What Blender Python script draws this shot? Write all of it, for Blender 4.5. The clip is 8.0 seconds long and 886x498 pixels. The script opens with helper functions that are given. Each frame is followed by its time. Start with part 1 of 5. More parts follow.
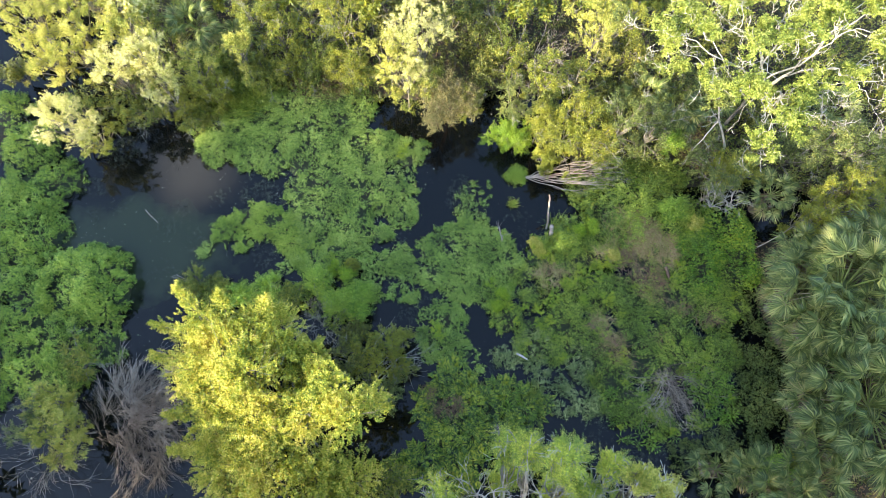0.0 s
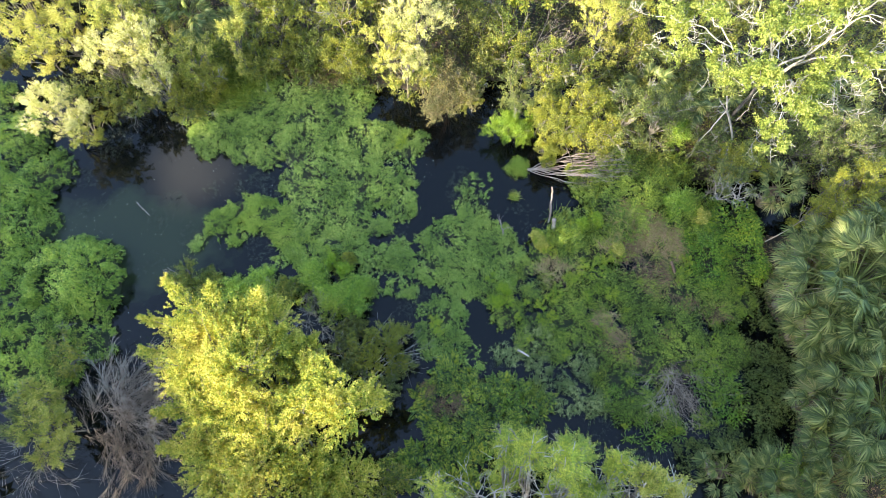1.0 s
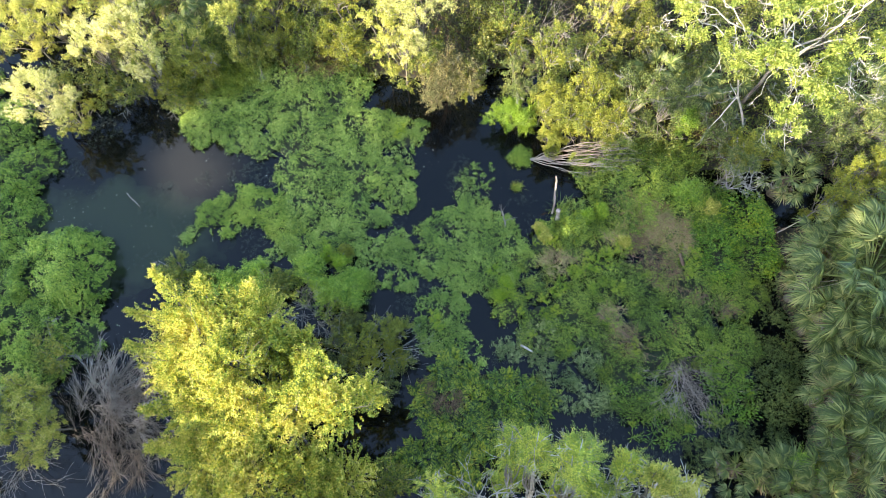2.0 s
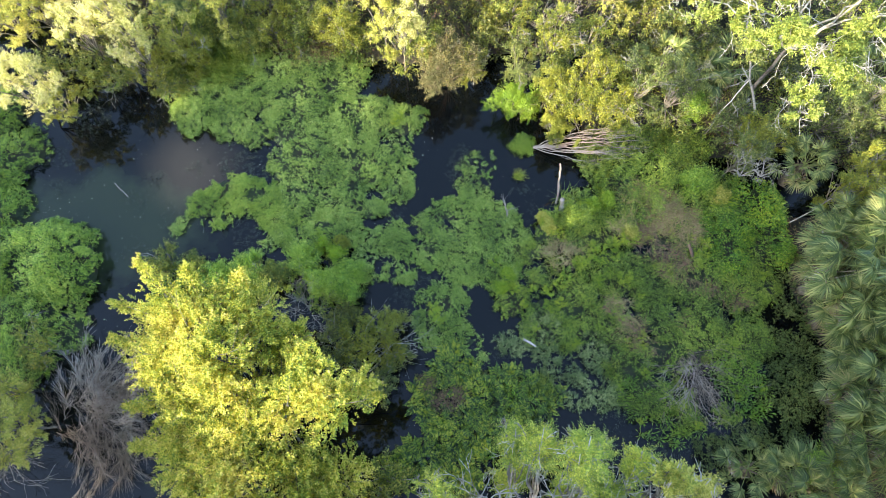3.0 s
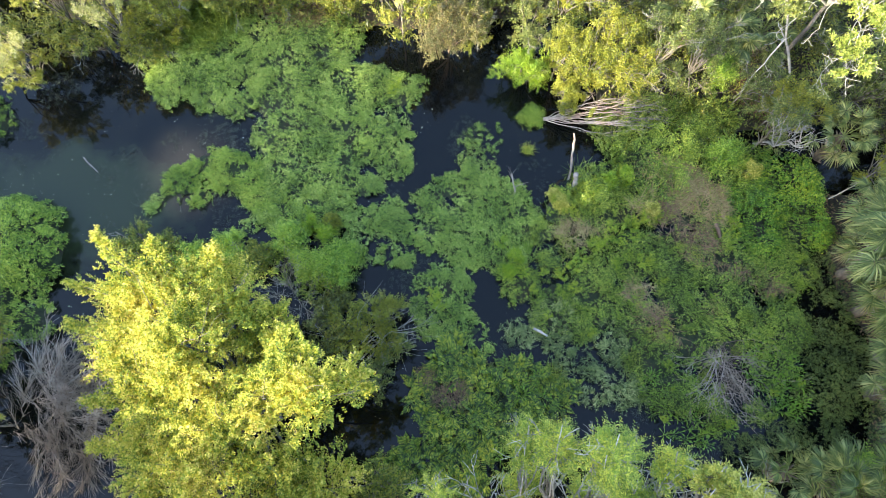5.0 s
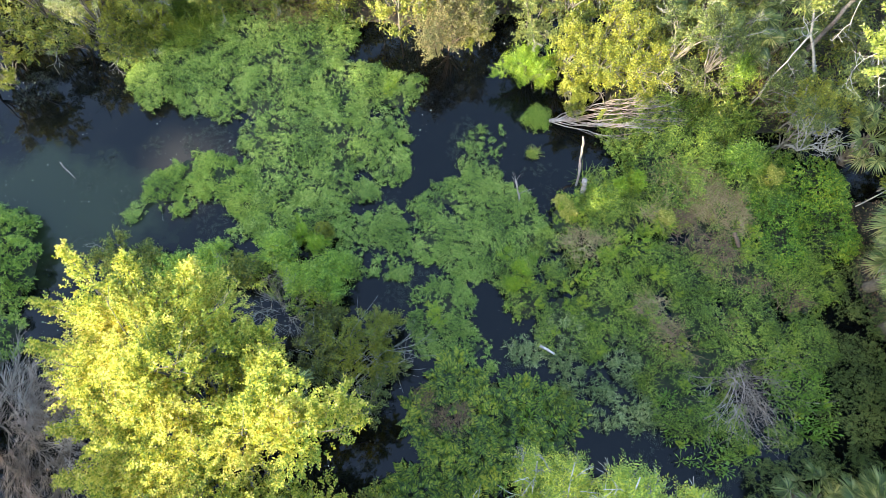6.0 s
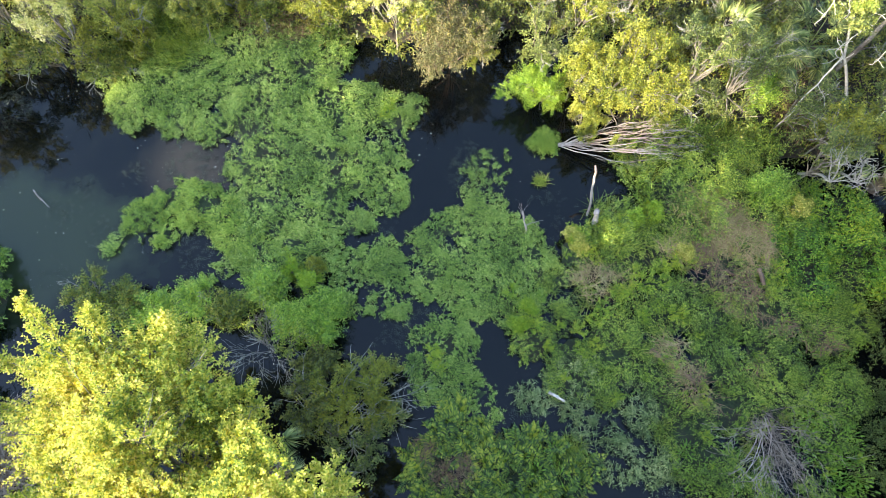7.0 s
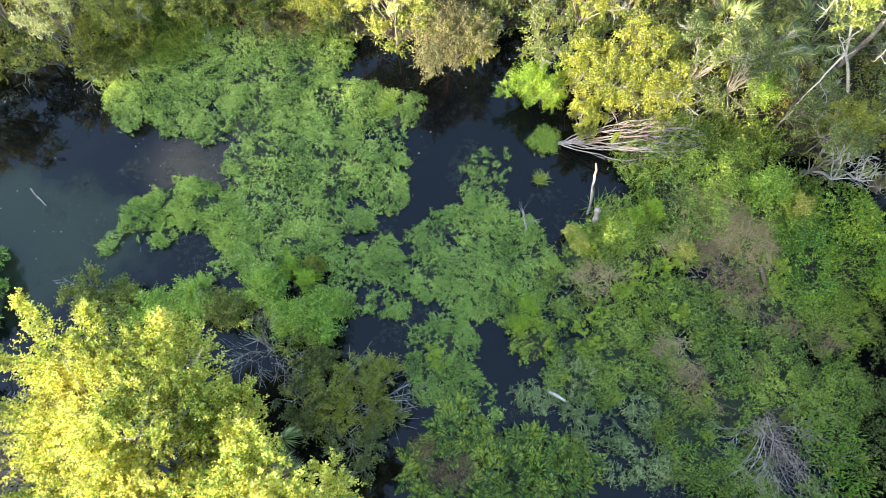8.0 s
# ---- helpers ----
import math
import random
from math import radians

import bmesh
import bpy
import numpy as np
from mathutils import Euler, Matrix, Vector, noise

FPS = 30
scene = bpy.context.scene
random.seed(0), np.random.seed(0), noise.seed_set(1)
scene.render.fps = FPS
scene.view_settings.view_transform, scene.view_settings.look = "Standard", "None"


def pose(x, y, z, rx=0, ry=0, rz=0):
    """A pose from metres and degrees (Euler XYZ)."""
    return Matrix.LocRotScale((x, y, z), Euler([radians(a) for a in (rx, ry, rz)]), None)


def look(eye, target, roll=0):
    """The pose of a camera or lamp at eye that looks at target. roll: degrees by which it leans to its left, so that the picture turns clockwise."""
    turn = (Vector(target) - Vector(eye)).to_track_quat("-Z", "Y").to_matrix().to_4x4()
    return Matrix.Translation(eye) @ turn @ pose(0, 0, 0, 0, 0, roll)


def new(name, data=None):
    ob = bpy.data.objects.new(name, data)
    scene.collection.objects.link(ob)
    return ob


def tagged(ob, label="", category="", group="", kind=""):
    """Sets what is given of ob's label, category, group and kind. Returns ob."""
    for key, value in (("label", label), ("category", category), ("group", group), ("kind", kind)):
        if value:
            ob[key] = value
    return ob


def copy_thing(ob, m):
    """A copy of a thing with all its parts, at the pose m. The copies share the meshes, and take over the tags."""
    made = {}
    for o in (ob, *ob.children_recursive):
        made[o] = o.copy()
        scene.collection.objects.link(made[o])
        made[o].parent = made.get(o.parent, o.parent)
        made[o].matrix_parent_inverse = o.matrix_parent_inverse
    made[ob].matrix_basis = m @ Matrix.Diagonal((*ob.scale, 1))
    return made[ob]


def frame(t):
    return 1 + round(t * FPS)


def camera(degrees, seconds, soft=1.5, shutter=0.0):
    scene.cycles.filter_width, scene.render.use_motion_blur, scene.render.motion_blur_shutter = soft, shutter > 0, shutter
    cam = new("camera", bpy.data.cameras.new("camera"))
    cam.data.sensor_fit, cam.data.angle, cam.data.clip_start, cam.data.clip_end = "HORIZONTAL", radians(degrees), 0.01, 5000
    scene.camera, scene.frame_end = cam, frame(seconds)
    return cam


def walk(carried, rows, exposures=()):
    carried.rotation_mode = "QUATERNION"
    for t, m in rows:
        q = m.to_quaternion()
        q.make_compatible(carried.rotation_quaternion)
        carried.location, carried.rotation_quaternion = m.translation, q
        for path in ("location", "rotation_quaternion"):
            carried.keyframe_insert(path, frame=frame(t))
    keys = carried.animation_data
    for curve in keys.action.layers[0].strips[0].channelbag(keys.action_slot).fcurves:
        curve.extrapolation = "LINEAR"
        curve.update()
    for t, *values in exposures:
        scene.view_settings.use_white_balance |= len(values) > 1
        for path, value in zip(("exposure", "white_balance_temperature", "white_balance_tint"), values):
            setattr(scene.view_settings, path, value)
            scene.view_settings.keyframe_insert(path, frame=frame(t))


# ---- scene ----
cam = camera(69.8, 8.0, soft=0.5)
PATH = [
    (0, (0.312, 0.216, 22.188), (0.277, 0.82, 20.282), -2.3),
    (0.5, (0.28, 0.201, 21.917), (0.25, 0.805, 20.01), -1.8),
    (1, (0.292, 0.198, 21.529), (0.26, 0.802, 19.622), -1.9),
    (1.5, (0.278, 0.203, 21.13), (0.246, 0.804, 19.223), -1.9),
    (3, (0.303, 0.123, 19.875), (0.269, 0.727, 17.969), -2.2),
    (3.5, (0.305, 0.096, 19.363), (0.27, 0.702, 17.458), -2.2),
    (4, (0.3, 0.033, 18.798), (0.265, 0.645, 16.894), -2.2),
    (4.5, (0.263, 0.021, 18.3), (0.23, 0.633, 16.396), -2.0),
    (6, (0.225, 0.778, 16.791), (0.192, 1.385, 14.885), -2.1),
    (6.5, (0.225, 1.51, 16.264), (0.188, 2.113, 14.357), -2.5),
    (7, (0.19, 2.075, 15.875), (0.154, 2.678, 13.968), -2.4),
    (7.5, (0.197, 2.069, 15.785), (0.162, 2.68, 13.881), -2.2),
    (8, (0.191, 2.028, 15.76), (0.156, 2.636, 13.855), -2.3),
]
walk(cam, [(t, look(eye, target, roll)) for t, eye, target, roll in PATH], [(0.0, 2.88), (2.0, 2.93), (4.5, 3.03), (6.5, 3.1), (8.0, 3.13)])

# ---- light ----
SUN_EL, SUN_AZ = radians(21), math.atan2(-0.69, -0.72)      # the sun stands low in the south-west
to_sun = Vector((math.cos(SUN_EL) * math.cos(SUN_AZ), math.cos(SUN_EL) * math.sin(SUN_AZ), math.sin(SUN_EL)))
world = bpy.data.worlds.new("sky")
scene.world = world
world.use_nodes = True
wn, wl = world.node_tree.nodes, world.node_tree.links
sky = wn.new("ShaderNodeTexSky")
sky.sky_type, sky.sun_disc, sky.sun_elevation = "NISHITA", False, SUN_EL
sky.dust_density, sky.ozone_density, sky.air_density = 1.4, 1.2, 1.0
sky.sun_rotation = math.pi / 2 - SUN_AZ
# one bright cloud patch added to the sky, placed for the pool to mirror
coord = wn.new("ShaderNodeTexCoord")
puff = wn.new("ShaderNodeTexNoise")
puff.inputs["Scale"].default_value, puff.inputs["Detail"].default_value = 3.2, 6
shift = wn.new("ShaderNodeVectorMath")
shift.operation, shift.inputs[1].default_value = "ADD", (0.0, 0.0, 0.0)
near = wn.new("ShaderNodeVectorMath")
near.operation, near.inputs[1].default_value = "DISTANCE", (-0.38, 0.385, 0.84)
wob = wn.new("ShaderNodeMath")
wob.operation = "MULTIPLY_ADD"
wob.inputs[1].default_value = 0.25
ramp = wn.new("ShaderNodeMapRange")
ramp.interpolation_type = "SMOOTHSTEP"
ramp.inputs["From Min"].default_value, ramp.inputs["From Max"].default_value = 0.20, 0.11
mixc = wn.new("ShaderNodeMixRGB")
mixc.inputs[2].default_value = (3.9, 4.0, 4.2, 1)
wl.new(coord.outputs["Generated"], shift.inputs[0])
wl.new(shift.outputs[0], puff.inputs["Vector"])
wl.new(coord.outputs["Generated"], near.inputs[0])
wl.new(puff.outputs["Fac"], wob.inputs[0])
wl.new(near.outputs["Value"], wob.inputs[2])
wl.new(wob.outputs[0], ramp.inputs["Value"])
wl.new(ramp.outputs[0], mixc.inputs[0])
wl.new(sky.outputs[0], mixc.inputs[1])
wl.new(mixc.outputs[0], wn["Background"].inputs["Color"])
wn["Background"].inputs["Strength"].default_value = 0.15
sun = new("sun", bpy.data.lights.new("sun", "SUN"))
sun.data.energy, sun.data.angle, sun.data.color = 2.6, radians(0.6), (1.0, 0.89, 0.68)
sun.matrix_world = look(to_sun * 60, (0, 0, 0))
scene.view_settings.exposure = 3.0


# ---- geometry tools ----
rng = np.random.default_rng(7)
ZUP = np.array([0.0, 0.0, 1.0])
_lat = np.random.default_rng(11).random((256, 256))


def vnoise(x, y, s=1.0, o=0):
    """Smooth value noise in the plane, 0 to 1, at the scale of s metres."""
    x, y = np.asarray(x, float) / s + 37.3 + o * 17.7, np.asarray(y, float) / s + 91.1 + o * 5.3
    xi, yi = np.floor(x).astype(int), np.floor(y).astype(int)
    fx, fy = x - xi, y - yi
    fx, fy = fx * fx * (3 - 2 * fx), fy * fy * (3 - 2 * fy)
    a, b = _lat[xi & 255, yi & 255], _lat[(xi + 1) & 255, yi & 255]
    c, d = _lat[xi & 255, (yi + 1) & 255], _lat[(xi + 1) & 255, (yi + 1) & 255]
    return (a * (1 - fx) + b * fx) * (1 - fy) + (c * (1 - fx) + d * fx) * fy


def fbm(x, y, s=1.0, o=0):
    return 0.55 * vnoise(x, y, s, o) + 0.3 * vnoise(x, y, s * 0.47, o + 1) + 0.15 * vnoise(x, y, s * 0.21, o + 2)


def unit(a):
    return a / np.maximum(np.linalg.norm(a, axis=-1, keepdims=True), 1e-9)


def mesh(name, v, f, mat, smooth=False):
    me = bpy.data.meshes.new(name)
    v, f = np.asarray(v, np.float32), np.asarray(f, np.int32)
    me.vertices.add(len(v))
    me.vertices.foreach_set("co", v.ravel())
    me.loops.add(f.size)
    me.loops.foreach_set("vertex_index", f.ravel())
    me.polygons.add(len(f))
    me.polygons.foreach_set("loop_start", np.arange(0, f.size, f.shape[1], dtype=np.int32))
    if smooth:
        me.polygons.foreach_set("use_smooth", np.ones(len(f), bool))
    me.update(calc_edges=True)
    me.materials.append(mat)
    return me


def join(*geos):
    vs, fs, n = [], [], 0
    for v, f in geos:
        if len(v):
            vs.append(v)
            fs.append(f + n)
            n += len(v)
    return np.concatenate(vs), np.concatenate(fs)


def part(name, me, parent, label=""):
    ob = new(name, me)
    ob.parent = parent
    return tagged(ob, label)


def thing(name, at, label, category, group="", me=None, kind=""):
    ob = new(name, me)
    ob.location = at
    return tagged(ob, label, category, group, kind)


def leaves(p, d, ln, wd, flat=0.5, droop=0.12, lean_blade=False):
    """One folded leaf blade a point: two triangles about a midrib, or one skewed blade for far foliage."""
    n = len(p)
    ln, wd = np.broadcast_to(ln, n)[:, None], np.broadcast_to(wd, n)[:, None]
    up = unit(ZUP + rng.normal(0, 1 - flat, (n, 3)))
    s = unit(np.cross(d, up) + 1e-6)
    nn = np.cross(s, d)
    if lean_blade:
        v = np.stack([p - 0.32 * wd * s, p + 0.42 * ln * d + 0.62 * wd * s + 0.15 * wd * nn, p + ln * d - droop * ln * ZUP], 1)
        return v.reshape(-1, 3), np.arange(3 * n).reshape(-1, 3)
    v = np.empty((n, 4, 3))
    v[:, 0] = p
    v[:, 1] = p + 0.45 * ln * d + 0.5 * wd * s + 0.12 * wd * nn
    v[:, 2] = p + ln * d - droop * ln * ZUP
    v[:, 3] = p + 0.45 * ln * d - 0.5 * wd * s + 0.12 * wd * nn
    b = 4 * np.arange(n)[:, None]
    return v.reshape(-1, 3), np.concatenate([b + [0, 1, 2], b + [0, 2, 3]], 1).reshape(-1, 3)


def sprigs(p, d, length, n, ln, wd, pinnate=False, lean=0.6, flat=0.5, lean_blade=False):
    """n leaves along each of many twigs."""
    m = len(p)
    length = np.broadcast_to(length, m)
    s = unit(np.cross(d, unit(ZUP + rng.normal(0, 0.25, (m, 3)))) + 1e-6)
    u = np.cross(s, d)
    size = rng.uniform(0.75, 1.25, m)
    ph0 = rng.uniform(0, 6.28, m)
    ps, ds, ls = [], [], []
    for k in range(n):
        fr = (k + 0.6) / n
        if pinnate:
            ph = np.zeros(m) if k % 2 else np.full(m, math.pi)
            ph = ph + rng.normal(0, 0.25, m)
        else:
            ph = ph0 + 2.4 * k
        w = lean + 0.5 * (fr > 0.9)
        dd = unit(d * w + s * np.cos(ph)[:, None] + u * np.sin(ph)[:, None] + rng.normal(0, 0.15, (m, 3)))
        ps.append(p + d * (length * fr)[:, None])
        ds.append(dd)
        ls.append(size * (1.15 - 0.5 * abs(fr - 0.45)) * rng.uniform(0.8, 1.15, m))
    k = np.concatenate(ls)
    return leaves(np.concatenate(ps), np.concatenate(ds), ln * k, wd * k, flat, lean_blade=lean_blade)


def frusta(p0, p1, r0, r1, sides=4):
    """Tapered limbs from p0 to p1."""
    p0, p1 = np.asarray(p0, float).reshape(-1, 3), np.asarray(p1, float).reshape(-1, 3)
    n = len(p0)
    r0, r1 = np.broadcast_to(r0, n)[:, None], np.broadcast_to(r1, n)[:, None]
    d = unit(p1 - p0)
    ref = np.where(abs(d[:, 2:3]) > 0.9, np.array([[1.0, 0, 0]]), np.array([[0, 0, 1.0]]))
    s = unit(np.cross(d, ref))
    u = np.cross(s, d)
    v = np.empty((n, 2 * sides, 3))
    for k in range(sides):
        a = 2 * math.pi * k / sides
        q = s * math.cos(a) + u * math.sin(a)
        v[:, k] = p0 - d * r0 * 0.3 + q * r0
        v[:, sides + k] = p1 + q * r1
    f = []
    b = 2 * sides * np.arange(n)[:, None]
    for k in range(sides):
        j = (k + 1) % sides
        f += [b + [k, j, sides + j], b + [k, sides + j, sides + k]]
    return v.reshape(-1, 3), np.concatenate(f, 1).reshape(-1, 3)


def bough(a, b, r0, r1, bend=0.12, steps=6, r=None):
    """A crooked limb from a to b as a chain of points with radii."""
    g = r or rng
    a, b = np.asarray(a, float), np.asarray(b, float)
    t = np.linspace(0, 1, steps + 1)[:, None]
    ln = np.linalg.norm(b - a)
    off = np.cumsum(g.normal(0, bend * ln / steps, (steps + 1, 3)), 0)
    off -= off[0] + (off[-1] - off[0]) * t
    sag = np.array([0, 0, 1.0]) * (np.sin(t * math.pi) * bend * ln * 0.5)
    return a + (b - a) * t + off + sag, np.linspace(r0, r1, steps + 1)


def chain(pts, rad, sides=6):
    """One continuous tapered tube along a chain of points."""
    k = len(pts)
    d = unit(np.gradient(pts, axis=0))
    ref = np.array([1.0, 0, 0]) if abs(d[:, 2]).mean() > 0.8 else ZUP
    s = unit(np.cross(d, ref))
    u = np.cross(s, d)
    a = 2 * math.pi * np.arange(sides) / sides
    v = pts[:, None] + (s[:, None] * np.cos(a)[None, :, None] + u[:, None] * np.sin(a)[None, :, None]) * np.asarray(rad)[:, None, None]
    i = (np.arange(k - 1)[:, None] * sides + np.arange(sides)).ravel()
    j = (np.arange(k - 1)[:, None] * sides + (np.arange(sides) + 1) % sides).ravel()
    f = np.concatenate([np.stack([i, j, j + sides], 1), np.stack([i, j + sides, i + sides], 1)])
    cap = (k - 1) * sides
    tip = [(cap, cap + n, cap + n + 1) for n in range(1, sides - 1)]
    return v.reshape(-1, 3), np.concatenate([f, np.array(tip)])


def spray(base, d, length, rad, depth, g, spread=0.55, kids=4, grav=0.0, thin=0.0035):
    """Segments of a forking bare branch: lists of p0, p1, r0, r1."""
    segs, stack = [], [(np.asarray(base, float), unit(np.asarray(d, float)), length, rad, depth)]
    while stack:
        p, v, ln, r, k = stack.pop()
        steps = 4
        for i in range(steps):
            v2 = unit(v + g.normal(0, 0.13, 3) + np.array([0, 0, -grav]))
            q = p + v2 * ln / steps
            rr = max(r * 0.82, thin)
            segs.append((p, q, r, rr))
            if k > 0 and i > 0:
                for _ in range(kids // 3 + (g.random() < (kids % 3) / 3)):
                    w = unit(v2 + g.normal(0, spread, 3))
                    stack.append((q, w, ln * g.uniform(0.45, 0.75), max(rr * 0.6, thin), k - 1))
            p, v, r = q, v2, rr
    return segs


def segs_geo(segs, sides=4):
    a = np.array([(*s[0], *s[1], s[2], s[3]) for s in segs])
    return frusta(a[:, :3], a[:, 3:6], a[:, 6], a[:, 7], sides)


# ---- materials ----
def base_mat(name):
    m = bpy.data.materials.new(name)
    m.use_nodes = True
    nt = m.node_tree
    return m, nt.nodes, nt.links, nt.nodes["Principled BSDF"], nt.nodes["Material Output"]


def leaf_mat(name, cols, through_share=0.35, rough=0.5, patch=2.2, tint=(0.9, 1.0, 0.35)):
    """Leaf colours that vary leaf by leaf and in patches; light passes through the blade."""
    m, n, l, bsdf, out = base_mat(name)
    geo, cr = n.new("ShaderNodeNewGeometry"), n.new("ShaderNodeValToRGB")
    noi, add = n.new("ShaderNodeTexNoise"), n.new("ShaderNodeMath")
    noi.inputs["Scale"].default_value, noi.inputs["Detail"].default_value = patch, 3
    l.new(geo.outputs["Position"], noi.inputs["Vector"])
    add.operation = "MULTIPLY_ADD"
    add.inputs[1].default_value = 0.95
    l.new(geo.outputs["Random Per Island"], add.inputs[0])
    sub = n.new("ShaderNodeMath")
    sub.operation = "MULTIPLY_ADD"
    sub.inputs[1].default_value, sub.inputs[2].default_value = 1.3, -0.62
    l.new(noi.outputs["Fac"], sub.inputs[0])
    l.new(sub.outputs[0], add.inputs[2])
    l.new(add.outputs[0], cr.inputs[0])
    while len(cr.color_ramp.elements) < len(cols):
        cr.color_ramp.elements.new(0.5)
    for i, c in enumerate(cols):
        cr.color_ramp.elements[i].position = i / (len(cols) - 1)
        cr.color_ramp.elements[i].color = (*c, 1)
    l.new(cr.outputs[0], bsdf.inputs["Base Color"])
    bsdf.inputs["Roughness"].default_value = rough
    bsdf.inputs["Specular IOR Level"].default_value = 0.5
    tr, mx, tc = n.new("ShaderNodeBsdfTranslucent"), n.new("ShaderNodeMixShader"), n.new("ShaderNodeMixRGB")
    tc.blend_type = "MULTIPLY"
    tc.inputs[0].default_value = 0.6
    tc.inputs[2].default_value = (*[c * 1.6 for c in tint], 1)
    l.new(cr.outputs[0], tc.inputs[1])
    l.new(tc.outputs[0], tr.inputs["Color"])
    mx.inputs[0].default_value = through_share
    l.new(bsdf.outputs[0], mx.inputs[1])
    l.new(tr.outputs[0], mx.inputs[2])
    l.new(mx.outputs[0], out.inputs["Surface"])
    return m


def rough_mat(name, c1, c2, scale=8.0, rough=0.9, bump=0.4, stretch=(1, 1, 1), c3=None):
    m, n, l, bsdf, out = base_mat(name)
    geo, mp = n.new("ShaderNodeNewGeometry"), n.new("ShaderNodeMapping")
    mp.inputs["Scale"].default_value = stretch
    noi, big, cr = n.new("ShaderNodeTexNoise"), n.new("ShaderNodeTexNoise"), n.new("ShaderNodeValToRGB")
    noi.inputs["Scale"].default_value, noi.inputs["Detail"].default_value = scale, 6
    big.inputs["Scale"].default_value, big.inputs["Detail"].default_value = scale * 0.12, 3
    l.new(geo.outputs["Position"], mp.inputs["Vector"])
    l.new(mp.outputs[0], noi.inputs["Vector"])
    l.new(geo.outputs["Position"], big.inputs["Vector"])
    cr.color_ramp.elements[0].position, cr.color_ramp.elements[1].position = 0.35, 0.68
    cr.color_ramp.elements[0].color, cr.color_ramp.elements[1].color = (*c1, 1), (*c2, 1)
    l.new(noi.outputs["Fac"], cr.inputs[0])
    mx = n.new("ShaderNodeMixRGB")
    mx.inputs[2].default_value = (*(c3 or [0.6 * v for v in c1]), 1)
    rg = n.new("ShaderNodeMapRange")
    rg.inputs["From Min"].default_value, rg.inputs["From Max"].default_value = 0.45, 0.7
    l.new(big.outputs["Fac"], rg.inputs["Value"])
    l.new(rg.outputs[0], mx.inputs[0])
    l.new(cr.outputs[0], mx.inputs[1])
    l.new(mx.outputs[0], bsdf.inputs["Base Color"])
    bsdf.inputs["Roughness"].default_value = rough
    bp = n.new("ShaderNodeBump")
    bp.inputs["Strength"].default_value, bp.inputs["Distance"].default_value = bump, 0.03
    l.new(noi.outputs["Fac"], bp.inputs["Height"])
    l.new(bp.outputs[0], bsdf.inputs["Normal"])
    return m


def water_mat():
    """Dark tannin water with a film of silt and drowned weed in the open pool."""
    m, n, l, bsdf, out = base_mat("pond water")
    geo = n.new("ShaderNodeNewGeometry")
    noi, fine = n.new("ShaderNodeTexNoise"), n.new("ShaderNodeTexNoise")
    noi.inputs["Scale"].default_value, noi.inputs["Detail"].default_value = 0.9, 7
    fine.inputs["Scale"].default_value, fine.inputs["Detail"].default_value = 5.0, 5
    dist, ma = n.new("ShaderNodeVectorMath"), n.new("ShaderNodeMath")
    dist.operation, dist.inputs[1].default_value = "DISTANCE", (-7.9, 8.9, 0)
    oval = n.new("ShaderNodeVectorMath")
    oval.operation, oval.inputs[1].default_value = "MULTIPLY", (0.7, 1.25, 1)
    l.new(geo.outputs["Position"], oval.inputs[0])
    l.new(oval.outputs[0], dist.inputs[0])
    l.new(geo.outputs["Position"], noi.inputs["Vector"])
    l.new(geo.outputs["Position"], fine.inputs["Vector"])
    ma.operation, ma.inputs[1].default_value = "MULTIPLY_ADD", 3.0
    l.new(noi.outputs["Fac"], ma.inputs[0])
    l.new(dist.outputs["Value"], ma.inputs[2])
    silt = n.new("ShaderNodeMapRange")
    silt.interpolation_type = "SMOOTHSTEP"
    silt.inputs["From Min"].default_value, silt.inputs["From Max"].default_value = 4.3, 3.2
    l.new(ma.outputs[0], silt.inputs["Value"])
    murk = n.new("ShaderNodeMapRange")
    murk.inputs["From Min"].default_value, murk.inputs["From Max"].default_value = 0.4, 0.9
    l.new(fine.outputs["Fac"], murk.inputs["Value"])
    c1, c2 = n.new("ShaderNodeMixRGB"), n.new("ShaderNodeMixRGB")
    c1.inputs[1].default_value, c1.inputs[2].default_value = (0.0017, 0.0024, 0.0028, 1), (0.0055, 0.0066, 0.0056, 1)
    c2.inputs[2].default_value = (0.020, 0.027, 0.013, 1)
    l.new(murk.outputs[0], c1.inputs[0])
    l.new(silt.outputs[0], c2.inputs[0])
    l.new(c1.outputs[0], c2.inputs[1])
    l.new(c2.outputs[0], bsdf.inputs["Base Color"])
    bsdf.inputs["Roughness"].default_value, bsdf.inputs["IOR"].default_value = 0.03, 1.33
    return m


M_WATER = water_mat()
M_GROUND = rough_mat("leaf litter and mud", (0.018, 0.014, 0.010), (0.052, 0.040, 0.027), 9, 0.95, 0.6, c3=(0.032, 0.038, 0.015))
# very dark, so the mats show shaded gaps between their leaves
M_BED = rough_mat("dark stem sheet", (0.010, 0.016, 0.006), (0.030, 0.050, 0.014), 14, 0.9, 0.6, c3=(0.025, 0.022, 0.012))
M_BARK = rough_mat("grey bark", (0.10, 0.085, 0.065), (0.24, 0.21, 0.17), 18, 0.9, 0.5)
M_LICHEN = rough_mat("pale lichened bark", (0.15, 0.135, 0.112), (0.33, 0.31, 0.265), 14, 0.9, 0.4, c3=(0.26, 0.25, 0.2))
M_BLEACH = rough_mat("bleached white limbs", (0.25, 0.23, 0.19), (0.50, 0.475, 0.41), 12, 0.85, 0.4, c3=(0.31, 0.29, 0.235))
